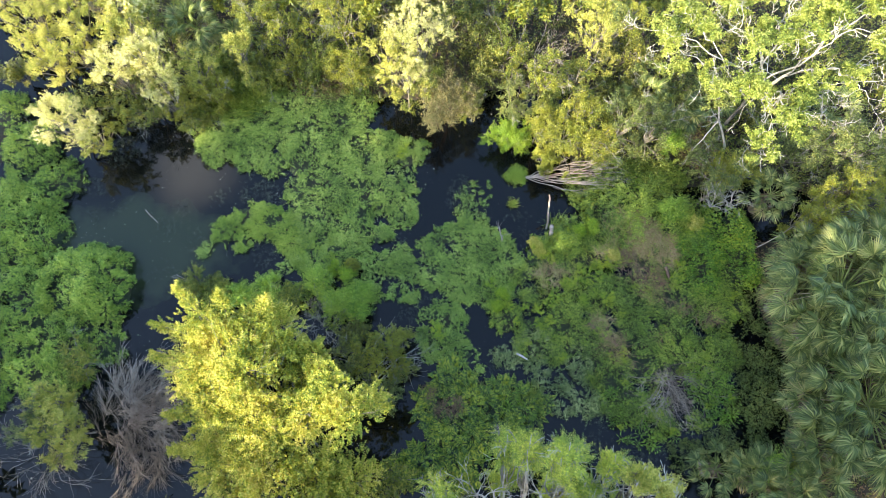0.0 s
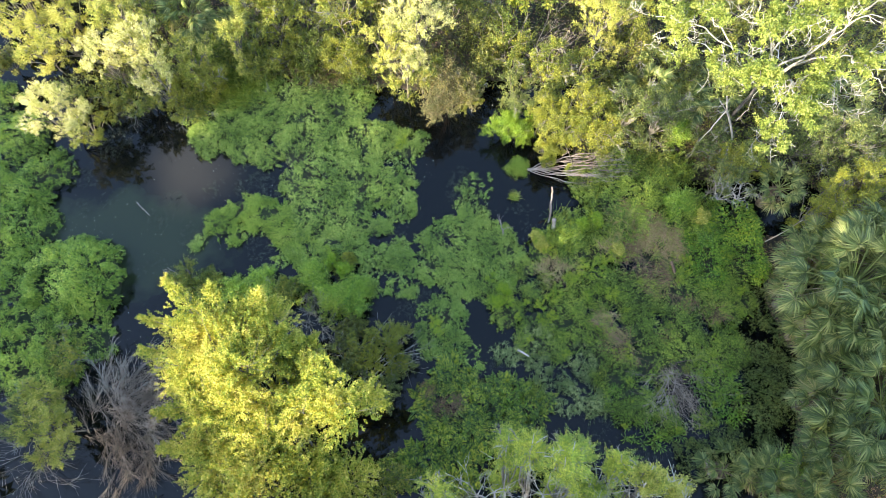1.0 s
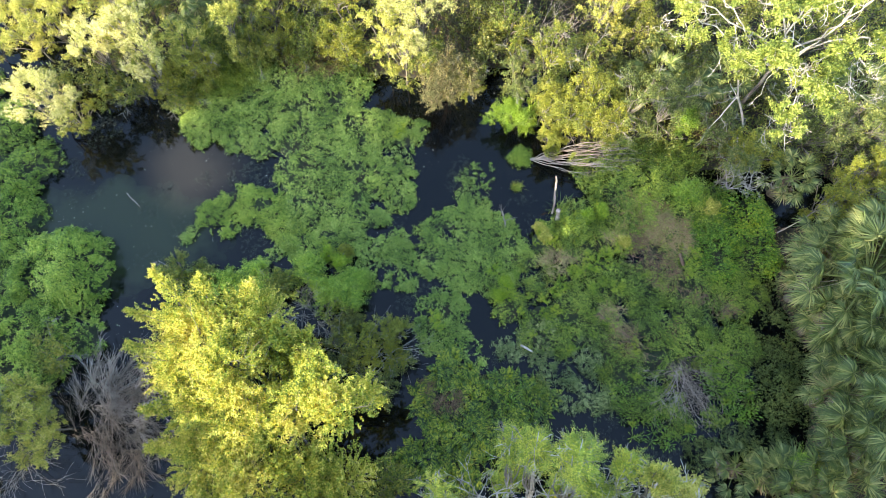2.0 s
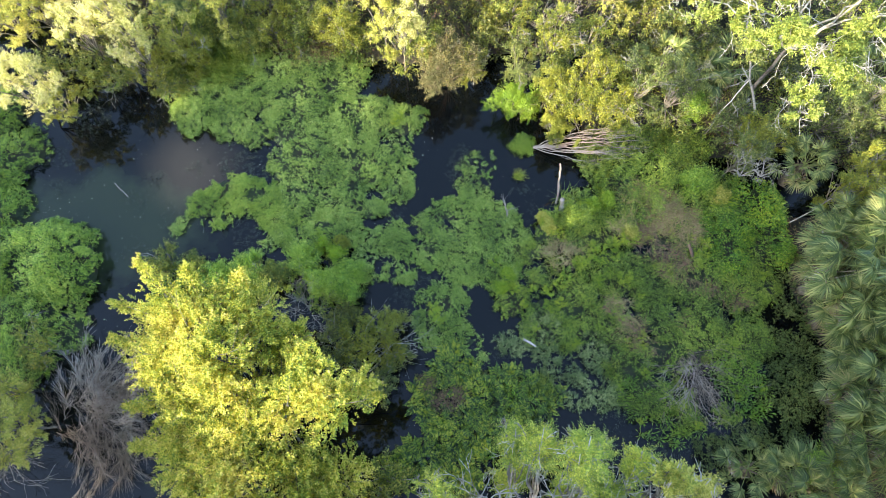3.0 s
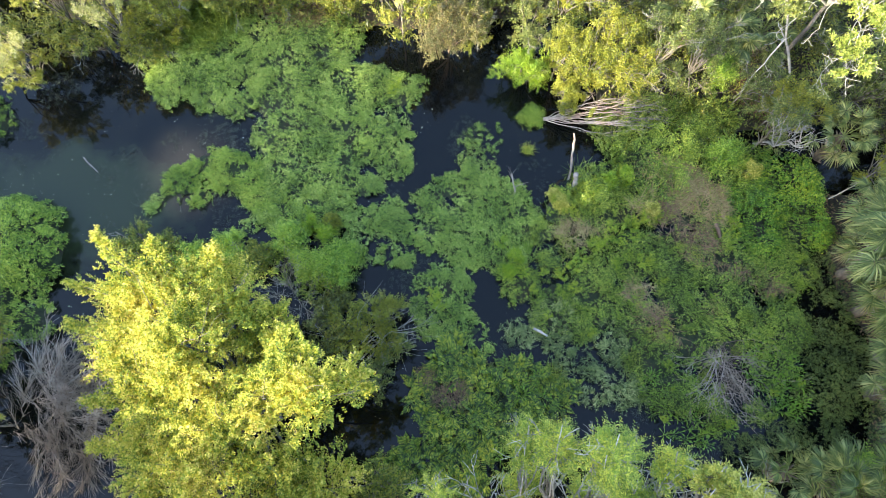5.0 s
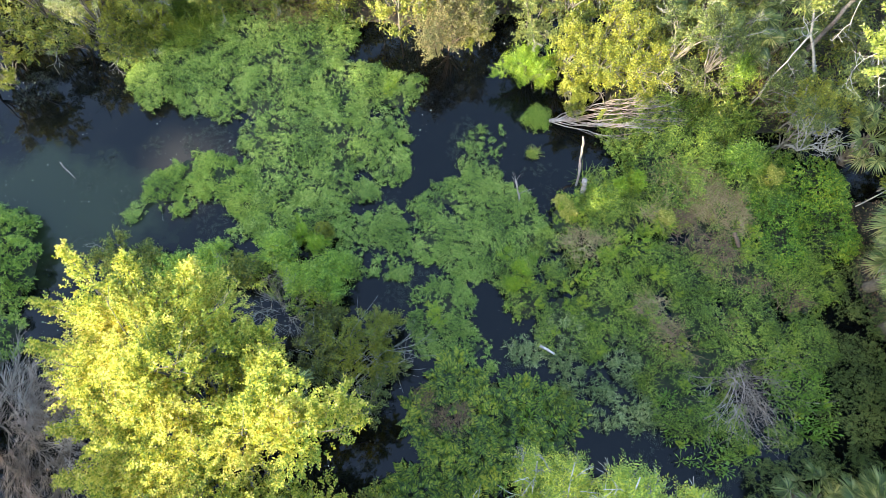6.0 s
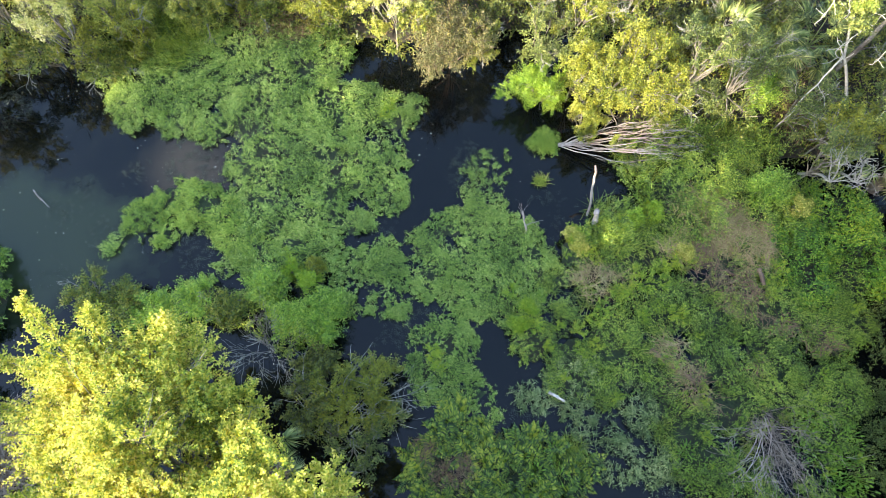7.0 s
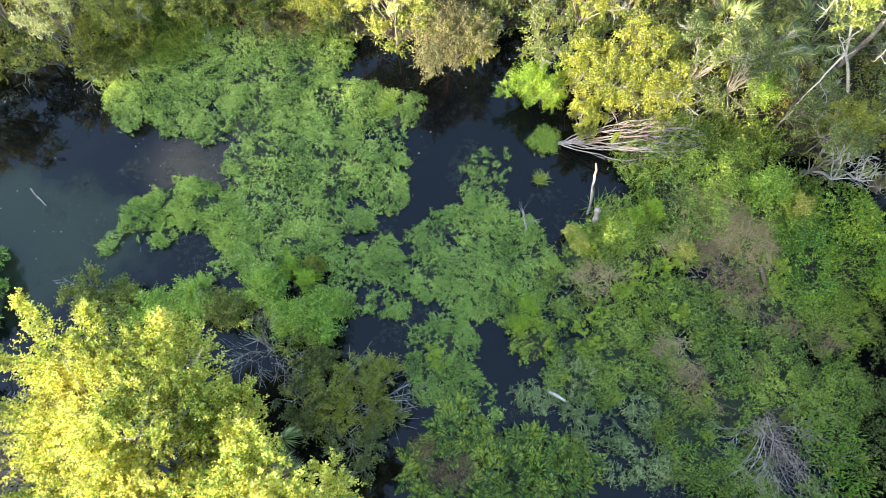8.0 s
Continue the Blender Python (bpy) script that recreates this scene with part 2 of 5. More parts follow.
M_DEAD = rough_mat("bleached dead wood", (0.22, 0.18, 0.15), (0.45, 0.39, 0.34), 16, 0.85, 0.4, c3=(0.26, 0.185, 0.15))
M_WHITEWOOD = rough_mat("sun-whitened wood", (0.36, 0.32, 0.27), (0.68, 0.64, 0.58), 22, 0.85, 0.5, c3=(0.22, 0.19, 0.15))
M_GREYTWIG = rough_mat("grey dead twigs", (0.28, 0.225, 0.185), (0.52, 0.445, 0.38), 6, 0.9, 0.2, c3=(0.16, 0.12, 0.09))
M_ASHTWIG = rough_mat("ash-brown dead twigs", (0.20, 0.145, 0.10), (0.44, 0.345, 0.25), 6, 0.9, 0.2, c3=(0.10, 0.07, 0.045))
M_THICKET = rough_mat("grey-brown brush twigs", (0.26, 0.205, 0.16), (0.50, 0.41, 0.33), 6, 0.9, 0.2, c3=(0.17, 0.125, 0.09))
M_BROWNTWIG = rough_mat("brown dead twigs", (0.12, 0.075, 0.045), (0.24, 0.16, 0.10), 6, 0.9, 0.2)
M_BOOT = rough_mat("palm trunk fibre", (0.10, 0.075, 0.05), (0.22, 0.17, 0.12), 12, 0.95, 0.6, (1, 1, 0.4))

L_WEED = leaf_mat("water weed leaves", [(0.039, 0.072, 0.010), (0.145, 0.238, 0.031), (0.279, 0.400, 0.057), (0.505, 0.557, 0.125)], 0.2, 0.35, 1.1, (0.8, 1.0, 0.35))
L_WEEDL = leaf_mat("lush weed leaves", [(0.047, 0.093, 0.010), (0.152, 0.250, 0.027), (0.280, 0.402, 0.044), (0.470, 0.522, 0.089)], 0.25, 0.5, 0.9, (0.8, 1.0, 0.35))
L_MARSH = leaf_mat("marsh herb leaves", [(0.028, 0.049, 0.006), (0.104, 0.178, 0.016), (0.225, 0.324, 0.032), (0.465, 0.505, 0.066)], 0.22, 0.4, 0.8, (0.8, 1.0, 0.35))
L_SILVER = leaf_mat("silvery herb leaves", [(0.042, 0.072, 0.016), (0.110, 0.162, 0.035), (0.226, 0.281, 0.084), (0.454, 0.479, 0.195)], 0.15, 0.4, 1.4)
L_VINE = leaf_mat("vine leaves", [(0.031, 0.078, 0.008), (0.088, 0.194, 0.014), (0.169, 0.308, 0.023), (0.399, 0.459, 0.032)], 0.28, 0.45, 0.9)
L_FERN = leaf_mat("fern fronds", [(0.015, 0.033, 0.003), (0.059, 0.113, 0.006), (0.163, 0.242, 0.011), (0.401, 0.407, 0.025)], 0.28, 0.5, 1.6)
L_BROAD = leaf_mat("broad marsh leaves", [(0.053, 0.130, 0.009), (0.124, 0.256, 0.015), (0.239, 0.389, 0.029), (0.414, 0.451, 0.046)], 0.3, 0.35, 1.8)
L_PLUME = leaf_mat("yellow-green plumes", [(0.095, 0.180, 0.012), (0.178, 0.285, 0.018), (0.290, 0.380, 0.024), (0.450, 0.450, 0.036)], 0.35, 0.5, 1.5)
L_TAN = leaf_mat("dry grass", [(0.186, 0.129, 0.049), (0.302, 0.215, 0.090), (0.395, 0.290, 0.131), (0.186, 0.204, 0.049)], 0.15, 0.7, 2.0, (1, 0.9, 0.6))
L_RUSTG = leaf_mat("withered brown stems", [(0.098, 0.052, 0.026), (0.168, 0.098, 0.054), (0.252, 0.156, 0.084), (0.14, 0.156, 0.036)], 0.15, 0.7, 2.0, (1, 0.8, 0.5))
L_REED = leaf_mat("reed blades", [(0.051, 0.093, 0.010), (0.136, 0.201, 0.017), (0.281, 0.342, 0.032), (0.476, 0.456, 0.085)], 0.3, 0.45, 1.4)
# the dark green end of this range stands in for shaded leaves
L_YELLOW = leaf_mat("yellow-green maple leaves", [(0.107, 0.168, 0.017), (0.273, 0.306, 0.028), (0.461, 0.434, 0.055), (0.648, 0.531, 0.133)], 0.38, 0.65, 0.9, (1.0, 1.0, 0.25))
# brighter version of the olive leaves, with sunlight put into the colour
L_GOLD = leaf_mat("golden-green sunlit leaves", [(0.150, 0.190, 0.024), (0.270, 0.290, 0.042), (0.410, 0.390, 0.072), (0.600, 0.530, 0.150)], 0.34, 0.65, 1.0, (1.0, 1.0, 0.3))
# leaf colour lowered to stand in for shade on the low east bank
L_GREYG = leaf_mat("grey-green shrub leaves darkened for shade", [(0.034, 0.052, 0.011), (0.078, 0.106, 0.021), (0.138, 0.168, 0.034), (0.25, 0.26, 0.065)], 0.3, 0.5, 1.0)
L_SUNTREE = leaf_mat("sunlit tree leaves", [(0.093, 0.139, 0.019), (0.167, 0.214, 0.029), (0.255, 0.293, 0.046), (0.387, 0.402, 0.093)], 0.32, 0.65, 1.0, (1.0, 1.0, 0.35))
L_PALE = leaf_mat("pale seeding leaves", [(0.21, 0.25, 0.038), (0.399, 0.39, 0.09), (0.609, 0.56, 0.21), (0.735, 0.66, 0.345)], 0.3, 0.6, 1.0, (1, 0.98, 0.6))
L_OLIVE = leaf_mat("olive shrub leaves", [(0.095, 0.122, 0.014), (0.154, 0.180, 0.020), (0.230, 0.245, 0.024), (0.333, 0.307, 0.031)], 0.33, 0.5, 0.9, (1, 1, 0.3))
L_GREEN = leaf_mat("green shrub leaves", [(0.037, 0.06, 0.008), (0.095, 0.13, 0.014), (0.177, 0.205, 0.022), (0.316, 0.29, 0.04)], 0.3, 0.5, 0.9)
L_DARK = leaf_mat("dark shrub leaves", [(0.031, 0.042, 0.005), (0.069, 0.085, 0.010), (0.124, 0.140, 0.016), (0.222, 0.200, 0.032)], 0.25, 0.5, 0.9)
L_MUDHERB = leaf_mat("dull mud herb leaves", [(0.037, 0.061, 0.012), (0.085, 0.126, 0.020), (0.145, 0.187, 0.034), (0.272, 0.281, 0.061)], 0.22, 0.5, 0.9)
L_RUST = leaf_mat("rusty shrub leaves", [(0.076, 0.085, 0.025), (0.136, 0.140, 0.038), (0.187, 0.149, 0.076), (0.264, 0.230, 0.043)], 0.3, 0.6, 1.1, (1, 0.9, 0.4))
L_LIME = leaf_mat("lime fern-like leaves", [(0.099, 0.185, 0.012), (0.176, 0.292, 0.018), (0.275, 0.389, 0.020), (0.396, 0.447, 0.040)], 0.38, 0.5, 1.2)
L_LIME2 = leaf_mat("soft green compound leaves", [(0.068, 0.141, 0.011), (0.152, 0.258, 0.024), (0.262, 0.389, 0.037), (0.414, 0.493, 0.065)], 0.3, 0.5, 1.2)
# lightened in place of soft sun on the crowns and their tips
L_FEATHER = leaf_mat("feathery tree leaves", [(0.126, 0.193, 0.024), (0.245, 0.323, 0.040), (0.408, 0.461, 0.063), (0.743, 0.646, 0.084)], 0.3, 0.5, 1.0)
L_PALM = leaf_mat("palm fans", [(0.056, 0.084, 0.018), (0.119, 0.160, 0.034), (0.213, 0.253, 0.063), (0.372, 0.367, 0.112)], 0.2, 0.36, 1.2)
L_PALMY = leaf_mat("yellowing palm fans", [(0.14, 0.17, 0.04), (0.20, 0.22, 0.055), (0.28, 0.26, 0.08), (0.34, 0.27, 0.11)], 0.25, 0.45, 0.8)
L_PALMD = leaf_mat("dead palm fans", [(0.16, 0.10, 0.05), (0.26, 0.18, 0.10), (0.34, 0.28, 0.20), (0.40, 0.36, 0.30)], 0.15, 0.7, 1.5, (1, 0.8, 0.5))
L_FLECK = leaf_mat("floating leaf flecks", [(0.16, 0.15, 0.11), (0.30, 0.29, 0.23), (0.10, 0.13, 0.06), (0.5, 0.48, 0.42)], 0.1, 0.6, 3.0)


# ---- ground and water ----
def sstep(a, b, x):
    t = np.clip((x - a) / (b - a), 0, 1)
    return t * t * (3 - 2 * t)


def ground_z(x, y):
    """The drowned basin, its hummocky banks and the flat forest floor round it."""
    x, y = np.asarray(x, float), np.asarray(y, float)
    land = np.maximum.reduce([y - 13.4, x - 10.9, -1.9 - y, -16.8 - x, np.minimum(x - 4.6, y - 9.6)])
    land = land + 1.6 * (fbm(x, y, 3.0, 4) - 0.5)
    inlet = 2.4 - np.hypot((x + 17.5) * 0.6, y - 15.2)
    gap = 0.9 - np.hypot((x - 11.6) * 0.55, y - 8.9)
    land = np.where(np.hypot(x, y) < 40, np.minimum(land, -np.maximum(inlet, gap) * 1.5), land)
    return -0.5 + 0.72 * sstep(-0.9, 0.9, land) + 0.22 * (fbm(x, y, 1.6, 9) - 0.5) * sstep(0, 1.5, land) - 0.2 * (fbm(x, y, 5, 3))


def build_ground():
    fine = np.arange(-26, 26.01, 0.4)
    out = 26 * 1.28 ** np.arange(1, 20)
    ax = np.concatenate([-out[::-1], fine, out])
    gx, gy = np.meshgrid(ax, ax, indexing="ij")
    gz = ground_z(gx, gy)
    n = len(ax)
    i = (np.arange(n - 1)[:, None] * n + np.arange(n - 1)[None]).ravel()
    f = np.stack([i, i + n, i + n + 1, i + 1], 1)
    me = mesh("ground", np.stack([gx, gy, gz], -1).reshape(-1, 3), f, M_GROUND, True)
    tagged(new("ground", me), "dark muddy swamp floor with leaf litter", "ground", kind="structure")


build_ground()
tagged(new("water", mesh("water", [(-30, -14, 0), (30, -14, 0), (30, 24, 0), (-30, 24, 0)], [(0, 1, 2, 3)], M_WATER)),
       "still dark tannin-stained pond water", "water", kind="structure")


# ---- floating mats and marsh herbs ----
def field(circles, x, y, ragged=0.45, o=0):
    """How far inside the union of rounds a place lies: above 0 inside, with a ragged rim."""
    best = np.full(np.shape(x), -9.0)
    for cx, cy, r in circles:
        best = np.maximum(best, (r + 0.03 - np.hypot(x - cx, y - cy)) / 0.6)
    return np.minimum(best, 1.6) + ragged * 2.2 * (fbm(x, y, 0.9, o) - 0.5)


def scatter(circles, per_m2, ragged=0.45, o=0, low=0.0, holes=0.0, clump=0.0):
    c = np.array(circles)
    x0, x1 = (c[:, 0] - c[:, 2]).min() - 0.4, (c[:, 0] + c[:, 2]).max() + 0.4
    y0, y1 = (c[:, 1] - c[:, 2]).min() - 0.4, (c[:, 1] + c[:, 2]).max() + 0.4
    n = int((x1 - x0) * (y1 - y0) * per_m2)
    x, y = rng.uniform(x0, x1, n), rng.uniform(y0, y1, n)
    fd = field(circles, x, y, ragged, o)
    keep = fd > low
    if holes:
        keep &= fbm(x, y, 0.7, o + 5) > holes * (1.3 - np.clip(fd, 0, 1) * 0.6)
    if clump:
        keep &= rng.random(n) < np.clip((fbm(x, y, 0.45, o + 7) - 0.5) * 4 * clump + 0.75, 0.08, 1)
    return x[keep], y[keep], np.clip(fd[keep], 0, 1.5)


def mat_height(x, y, fd, height, o):
    return height * (0.25 + 0.75 * np.clip(fd, 0, 1)) * (0.45 + 1.1 * fbm(x, y, 0.8, o + 11))


def weed_mat(name, circles, label, leaf, height=0.22, per=190, ln=0.11, wd=0.036, n=6, ragged=0.45, holes=0.0, o=0, bed=True, clump=0.5, category="water plants", tuft=6, spread=0.075):
    x, y, fd = scatter(circles, per / tuft, ragged, o, 0.0, holes, clump)
    z = mat_height(x, y, fd, height * 1.25, o) * rng.uniform(0.35, 1.0, len(x))
    # each plant is a small rosette of shoots, bent outwards
    size = np.repeat(rng.uniform(0.5, 1.4, len(x)) * spread, tuft)
    out = rng.normal(0, 0.6, (len(x) * tuft, 3)) * np.array([1, 1, 0])
    r2 = (out ** 2).sum(1)
    p = np.repeat(np.stack([x, y, z - 0.05], 1), tuft, 0) + out * size[:, None] + ZUP * (size * (0.5 - 0.6 * r2))[:, None]
    p[:, 2] = np.maximum(p[:, 2], -0.02)
    d = unit(out * 0.9 + rng.normal(0, 0.3, out.shape) + ZUP * 0.8)
    x = p[:, 0]
    g = [sprigs(p, d, rng.uniform(0.05, 0.12, len(x)), n, ln, wd, lean=0.35, flat=0.6)]
    top = thing(name, (0, 0, 0), label, category, me=mesh(name, *join(*g), leaf), kind="stuff")
    # sheet added under the leaves; the shade between them is in its colour
    if bed:
        c = np.array(circles)
        s = 0.14
        ax = np.arange((c[:, 0] - c[:, 2]).min() - 0.3, (c[:, 0] + c[:, 2]).max() + 0.3, s)
        ay = np.arange((c[:, 1] - c[:, 2]).min() - 0.3, (c[:, 1] + c[:, 2]).max() + 0.3, s)
        gx, gy = np.meshgrid(ax, ay, indexing="ij")
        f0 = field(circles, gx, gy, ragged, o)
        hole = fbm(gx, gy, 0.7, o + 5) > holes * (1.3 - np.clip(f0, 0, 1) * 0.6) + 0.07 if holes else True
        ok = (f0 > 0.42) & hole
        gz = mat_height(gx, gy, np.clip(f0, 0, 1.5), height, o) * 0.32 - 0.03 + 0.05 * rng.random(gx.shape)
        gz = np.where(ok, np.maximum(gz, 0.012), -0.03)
        m = len(ay)
        idx = np.arange(gx.size).reshape(gx.shape)
        q = ok[:-1, :-1] | ok[1:, 1:] | ok[1:, :-1] | ok[:-1, 1:]
        a = idx[:-1, :-1][q]
        f = np.stack([a, a + m, a + m + 1, a + 1], 1)
        part("stem_bed", mesh("stem_bed", np.stack([gx, gy, gz], -1).reshape(-1, 3), f, M_BED, True), top, "dark stem sheet that carries the shade between leaves")
    return top


MAT_BIG = [(-9.71, 12.38, 0.67), (-8.82, 11.52, 0.99), (-8.0, 12.03, 1.32), (-7.65, 10.92, 0.76), (-6.73, 12.55, 1.44), (-5.19, 12.82, 1.34), (-3.86, 12.97, 1.0),
           (-5.05, 11.08, 1.42), (-6.53, 10.57, 0.65), (-3.76, 11.34, 1.09), (-2.66, 11.23, 0.87), (-1.56, 11.0, 0.7), (-1.03, 11.32, 0.39), (-4.92, 9.41, 1.17),
           (-3.64, 9.43, 1.28), (-2.37, 9.44, 0.96), (-1.59, 8.65, 0.63), (-4.81, 8.04, 1.04), (-3.56, 8.06, 0.94), (-2.5, 7.74, 0.42), (-1.52, 9.69, 0.43)]
MAT_TAIL = [(-8.12, 7.77, 0.58), (-7.56, 8.34, 0.53), (-6.7, 8.13, 0.73), (-6.06, 8.02, 0.63), (-7.45, 7.34, 0.37), (-5.58, 7.36, 0.62), (-5.04, 7.04, 0.62)]
MAT_ROW = [(-2.04, 6.83, 0.52), (-1.45, 6.61, 0.4), (-2.11, 5.56, 0.38), (-1.32, 5.43, 0.34), (-1.28, 6.09, 0.24), (-2.69, 5.77, 0.5), (-5.23, 6.76, 0.5), (-4.64, 6.7, 0.5), (-5.79, 6.6, 0.34),
           (-3.95, 7.09, 0.56), (-3.39, 7.41, 0.56), (-2.46, 6.52, 0.27), (-3.0, 6.6, 0.35), (-8.83, 6.97, 0.27), (-8.74, 7.28, 0.2)]
MAT_SHORE = [(-6.24, 5.5, 0.6), (-5.37, 5.3, 0.5), (-4.45, 5.75, 0.55), (-3.52, 6.05, 0.48), (-2.98, 5.45, 0.46), (-3.81, 4.95, 0.5), (-3.06, 4.85, 0.36), (-6.72, 5.04, 0.5), (-8.91, 5.5, 0.5), (-8.04, 5.4, 0.5), (-7.3, 5.25, 0.5), (-4.6, 5.1, 0.4)]
MAT_MID = [(-0.41, 7.21, 0.62), (0.21, 6.57, 0.92), (1.03, 7.23, 0.82), (0.0, 7.66, 0.62), (0.83, 7.89, 0.52), (1.23, 6.37, 0.81), (1.86, 7.24, 0.72),
           (-0.59, 6.13, 0.45), (0.62, 5.73, 0.61), (1.63, 5.74, 0.71), (2.25, 6.6, 0.61), (-1.42, 6.55, 0.37), (-1.29, 5.6, 0.28), (-1.54, 6.98, 0.25)]
MAT_ROUND = [(0.03, 4.62, 0.68), (-0.42, 4.08, 0.48), (-0.5, 3.55, 0.34), (0.2, 3.95, 0.42), (0.8, 3.35, 0.42), (1.15, 2.9, 0.2), (0.1, 3.2, 0.26), (-0.33, 4.6, 0.5)]
ISLETS = [(1.25, 9.61, 0.34), (0.72, 9.14, 0.34), (1.46, 9.14, 0.3), (0.61, 8.79, 0.25), (1.03, 8.34, 0.46)]
MARSH = [(2.22, 4.72, 0.79), (3.19, 4.13, 0.89), (4.2, 4.75, 0.89), (5.46, 5.79, 0.91), (6.65, 5.6, 1.1), (8.24, 5.41, 1.2), (9.61, 5.23, 1.0), (10.39, 6.49, 0.71),
         (5.34, 3.96, 0.88), (6.73, 4.18, 1.08), (8.08, 4.0, 1.08), (9.4, 3.62, 0.88), (5.84, 2.8, 0.87), (7.03, 3.2, 0.78), (9.25, 2.46, 0.67), (6.32, 1.68, 0.85),
         (7.42, 1.32, 0.66), (8.54, 1.34, 0.47), (3.5, 7.05, 0.62), (4.51, 6.84, 0.82), (5.56, 7.29, 0.93), (2.9, 6.2, 0.5), (3.0, 5.4, 0.55), (2.5, 5.7, 0.45), (4.6, 6.1, 0.5), (4.6, 3.9, 0.5), (3.9, 3.6, 0.45), (5.2, 3.1, 0.5),
         (7.3, 6.7, 0.6), (7.9, 6.5, 0.6), (6.8, 6.9, 0.6), (7.7, 7.4, 0.7)]
MARSH_UP = [(4.56, 7.72, 0.83), (6.46, 8.19, 1.25), (8.52, 7.99, 1.04), (7.2, 9.1, 0.9), (5.6, 8.9, 0.7), (9.0, 8.7, 0.6), (5.3, 9.7, 0.7), (6.5, 9.6, 0.7), (7.6, 9.8, 0.6), (6.3, 10.4, 0.6), (7.3, 10.6, 0.6), (5.5, 10.3, 0.4), (8.3, 10.2, 0.5)]
SILVER = [(2.19, 3.52, 0.5), (3.35, 3.15, 0.68), (4.5, 2.97, 0.72), (4.06, 2.02, 0.8), (3.3, 3.9, 0.6), (4.9, 3.6, 0.5), (5.19, 1.75, 0.5), (3.2, 2.4, 0.4)]
FERNBED = [(-0.31, 1.77, 0.6), (0.83, 1.97, 0.8), (1.97, 1.8, 0.8), (2.91, 1.63, 0.7), (-0.11, 0.68, 0.8), (1.2, 0.7, 0.84), (2.5, 0.54, 0.74), (-0.83, -0.22, 0.74),
           (0.46, -0.37, 0.73), (1.59, 2.17, 0.48), (0.25, 2.53, 0.5)]
LEFTMAT = [(-15.95, 10.93, 1.2), (-14.6, 9.75, 0.8), (-15.57, 9.27, 1.28), (-15.57, 7.45, 1.4), (-14.53, 7.46, 0.55), (-14.76, 5.73, 1.3), (-14.58, 4.09, 1.38),
           (-13.16, 3.91, 1.18), (-11.9, 3.53, 0.78), (-14.41, 2.52, 0.96), (-11.93, 4.5, 0.6), (-17.24, 12.67, 0.89), (-13.26, 2.54, 1.16), (-16.8, 4.5, 1.3), (-17.2, 8, 1.3), (-16.6, 2.0, 1.5)]
LEFTBUSH = [(-12.7, 5.75, 1.35), (-11.9, 5.3, 0.75), (-13.6, 5.2, 0.9)]
VINES = [(9.22, 7.13, 1.0), (10.3, 7.57, 0.9), (10.7, 6.52, 0.6), (10.13, 8.0, 0.81), (9.28, 6.08, 0.7), (9.6, 8.3, 0.6)]
MUDHERBS = [(10.6, 3.4, 0.8), (10.4, 1.6, 0.9), (9.9, 0.6, 0.8), (11.0, 4.8, 0.6), (10.6, 2.4, 0.7), (9.2, 0.3, 0.7), (11.2, 0.8, 0.8), (8.2, 0.2, 0.6), (11.3, 4.5, 0.7), (11.4, 2.8, 0.8), (11.5, 1.6, 0.7), (11.2, 6.2, 0.6), (10.9, 5.6, 0.5)]

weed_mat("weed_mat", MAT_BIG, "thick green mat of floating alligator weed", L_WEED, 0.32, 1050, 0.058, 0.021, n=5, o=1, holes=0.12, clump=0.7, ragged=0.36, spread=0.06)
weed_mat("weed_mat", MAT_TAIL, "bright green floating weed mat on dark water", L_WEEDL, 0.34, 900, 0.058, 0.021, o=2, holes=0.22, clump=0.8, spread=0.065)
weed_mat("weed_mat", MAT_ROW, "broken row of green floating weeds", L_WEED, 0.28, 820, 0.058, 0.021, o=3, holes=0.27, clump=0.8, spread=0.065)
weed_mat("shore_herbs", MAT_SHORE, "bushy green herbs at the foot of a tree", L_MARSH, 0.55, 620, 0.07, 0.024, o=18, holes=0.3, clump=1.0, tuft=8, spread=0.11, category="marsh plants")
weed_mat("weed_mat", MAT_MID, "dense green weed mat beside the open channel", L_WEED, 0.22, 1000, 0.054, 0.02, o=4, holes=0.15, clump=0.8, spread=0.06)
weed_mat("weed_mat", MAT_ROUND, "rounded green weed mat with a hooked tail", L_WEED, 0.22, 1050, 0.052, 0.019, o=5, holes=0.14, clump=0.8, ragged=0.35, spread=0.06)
weed_mat("weed_islet", ISLETS, "thin scattered islets of green floating weed", L_WEED, 0.14, 420, 0.065, 0.019, o=6, holes=0.40, bed=False)
weed_mat("marsh_herbs", MARSH, "mixed green marsh herbs over wet mud", L_MARSH, 0.40, 1250, 0.047, 0.017, n=5, o=7, holes=0.31, clump=1.0, tuft=8, spread=0.085, category="marsh plants")
weed_mat("marsh_herbs", MARSH_UP, "tall tangled green marsh herbs and vines", L_MARSH, 0.75, 900, 0.055, 0.019, n=5, o=8, holes=0.28, tuft=9, spread=0.12, clump=1.0, category="marsh plants")
weed_mat("silver_herbs", SILVER, "loose silvery-green narrow-leaved herbs standing in water", L_SILVER, 0.3, 420, 0.075, 0.019, o=9, holes=0.33, bed=False, category="marsh plants")
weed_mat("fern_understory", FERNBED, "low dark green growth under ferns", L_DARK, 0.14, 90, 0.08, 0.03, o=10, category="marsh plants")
weed_mat("weed_mat", LEFTMAT, "tall lush green weed bank along the pond", L_WEEDL, 0.6, 620, 0.07, 0.025, n=5, o=12, holes=0.27, clump=0.8, spread=0.085)
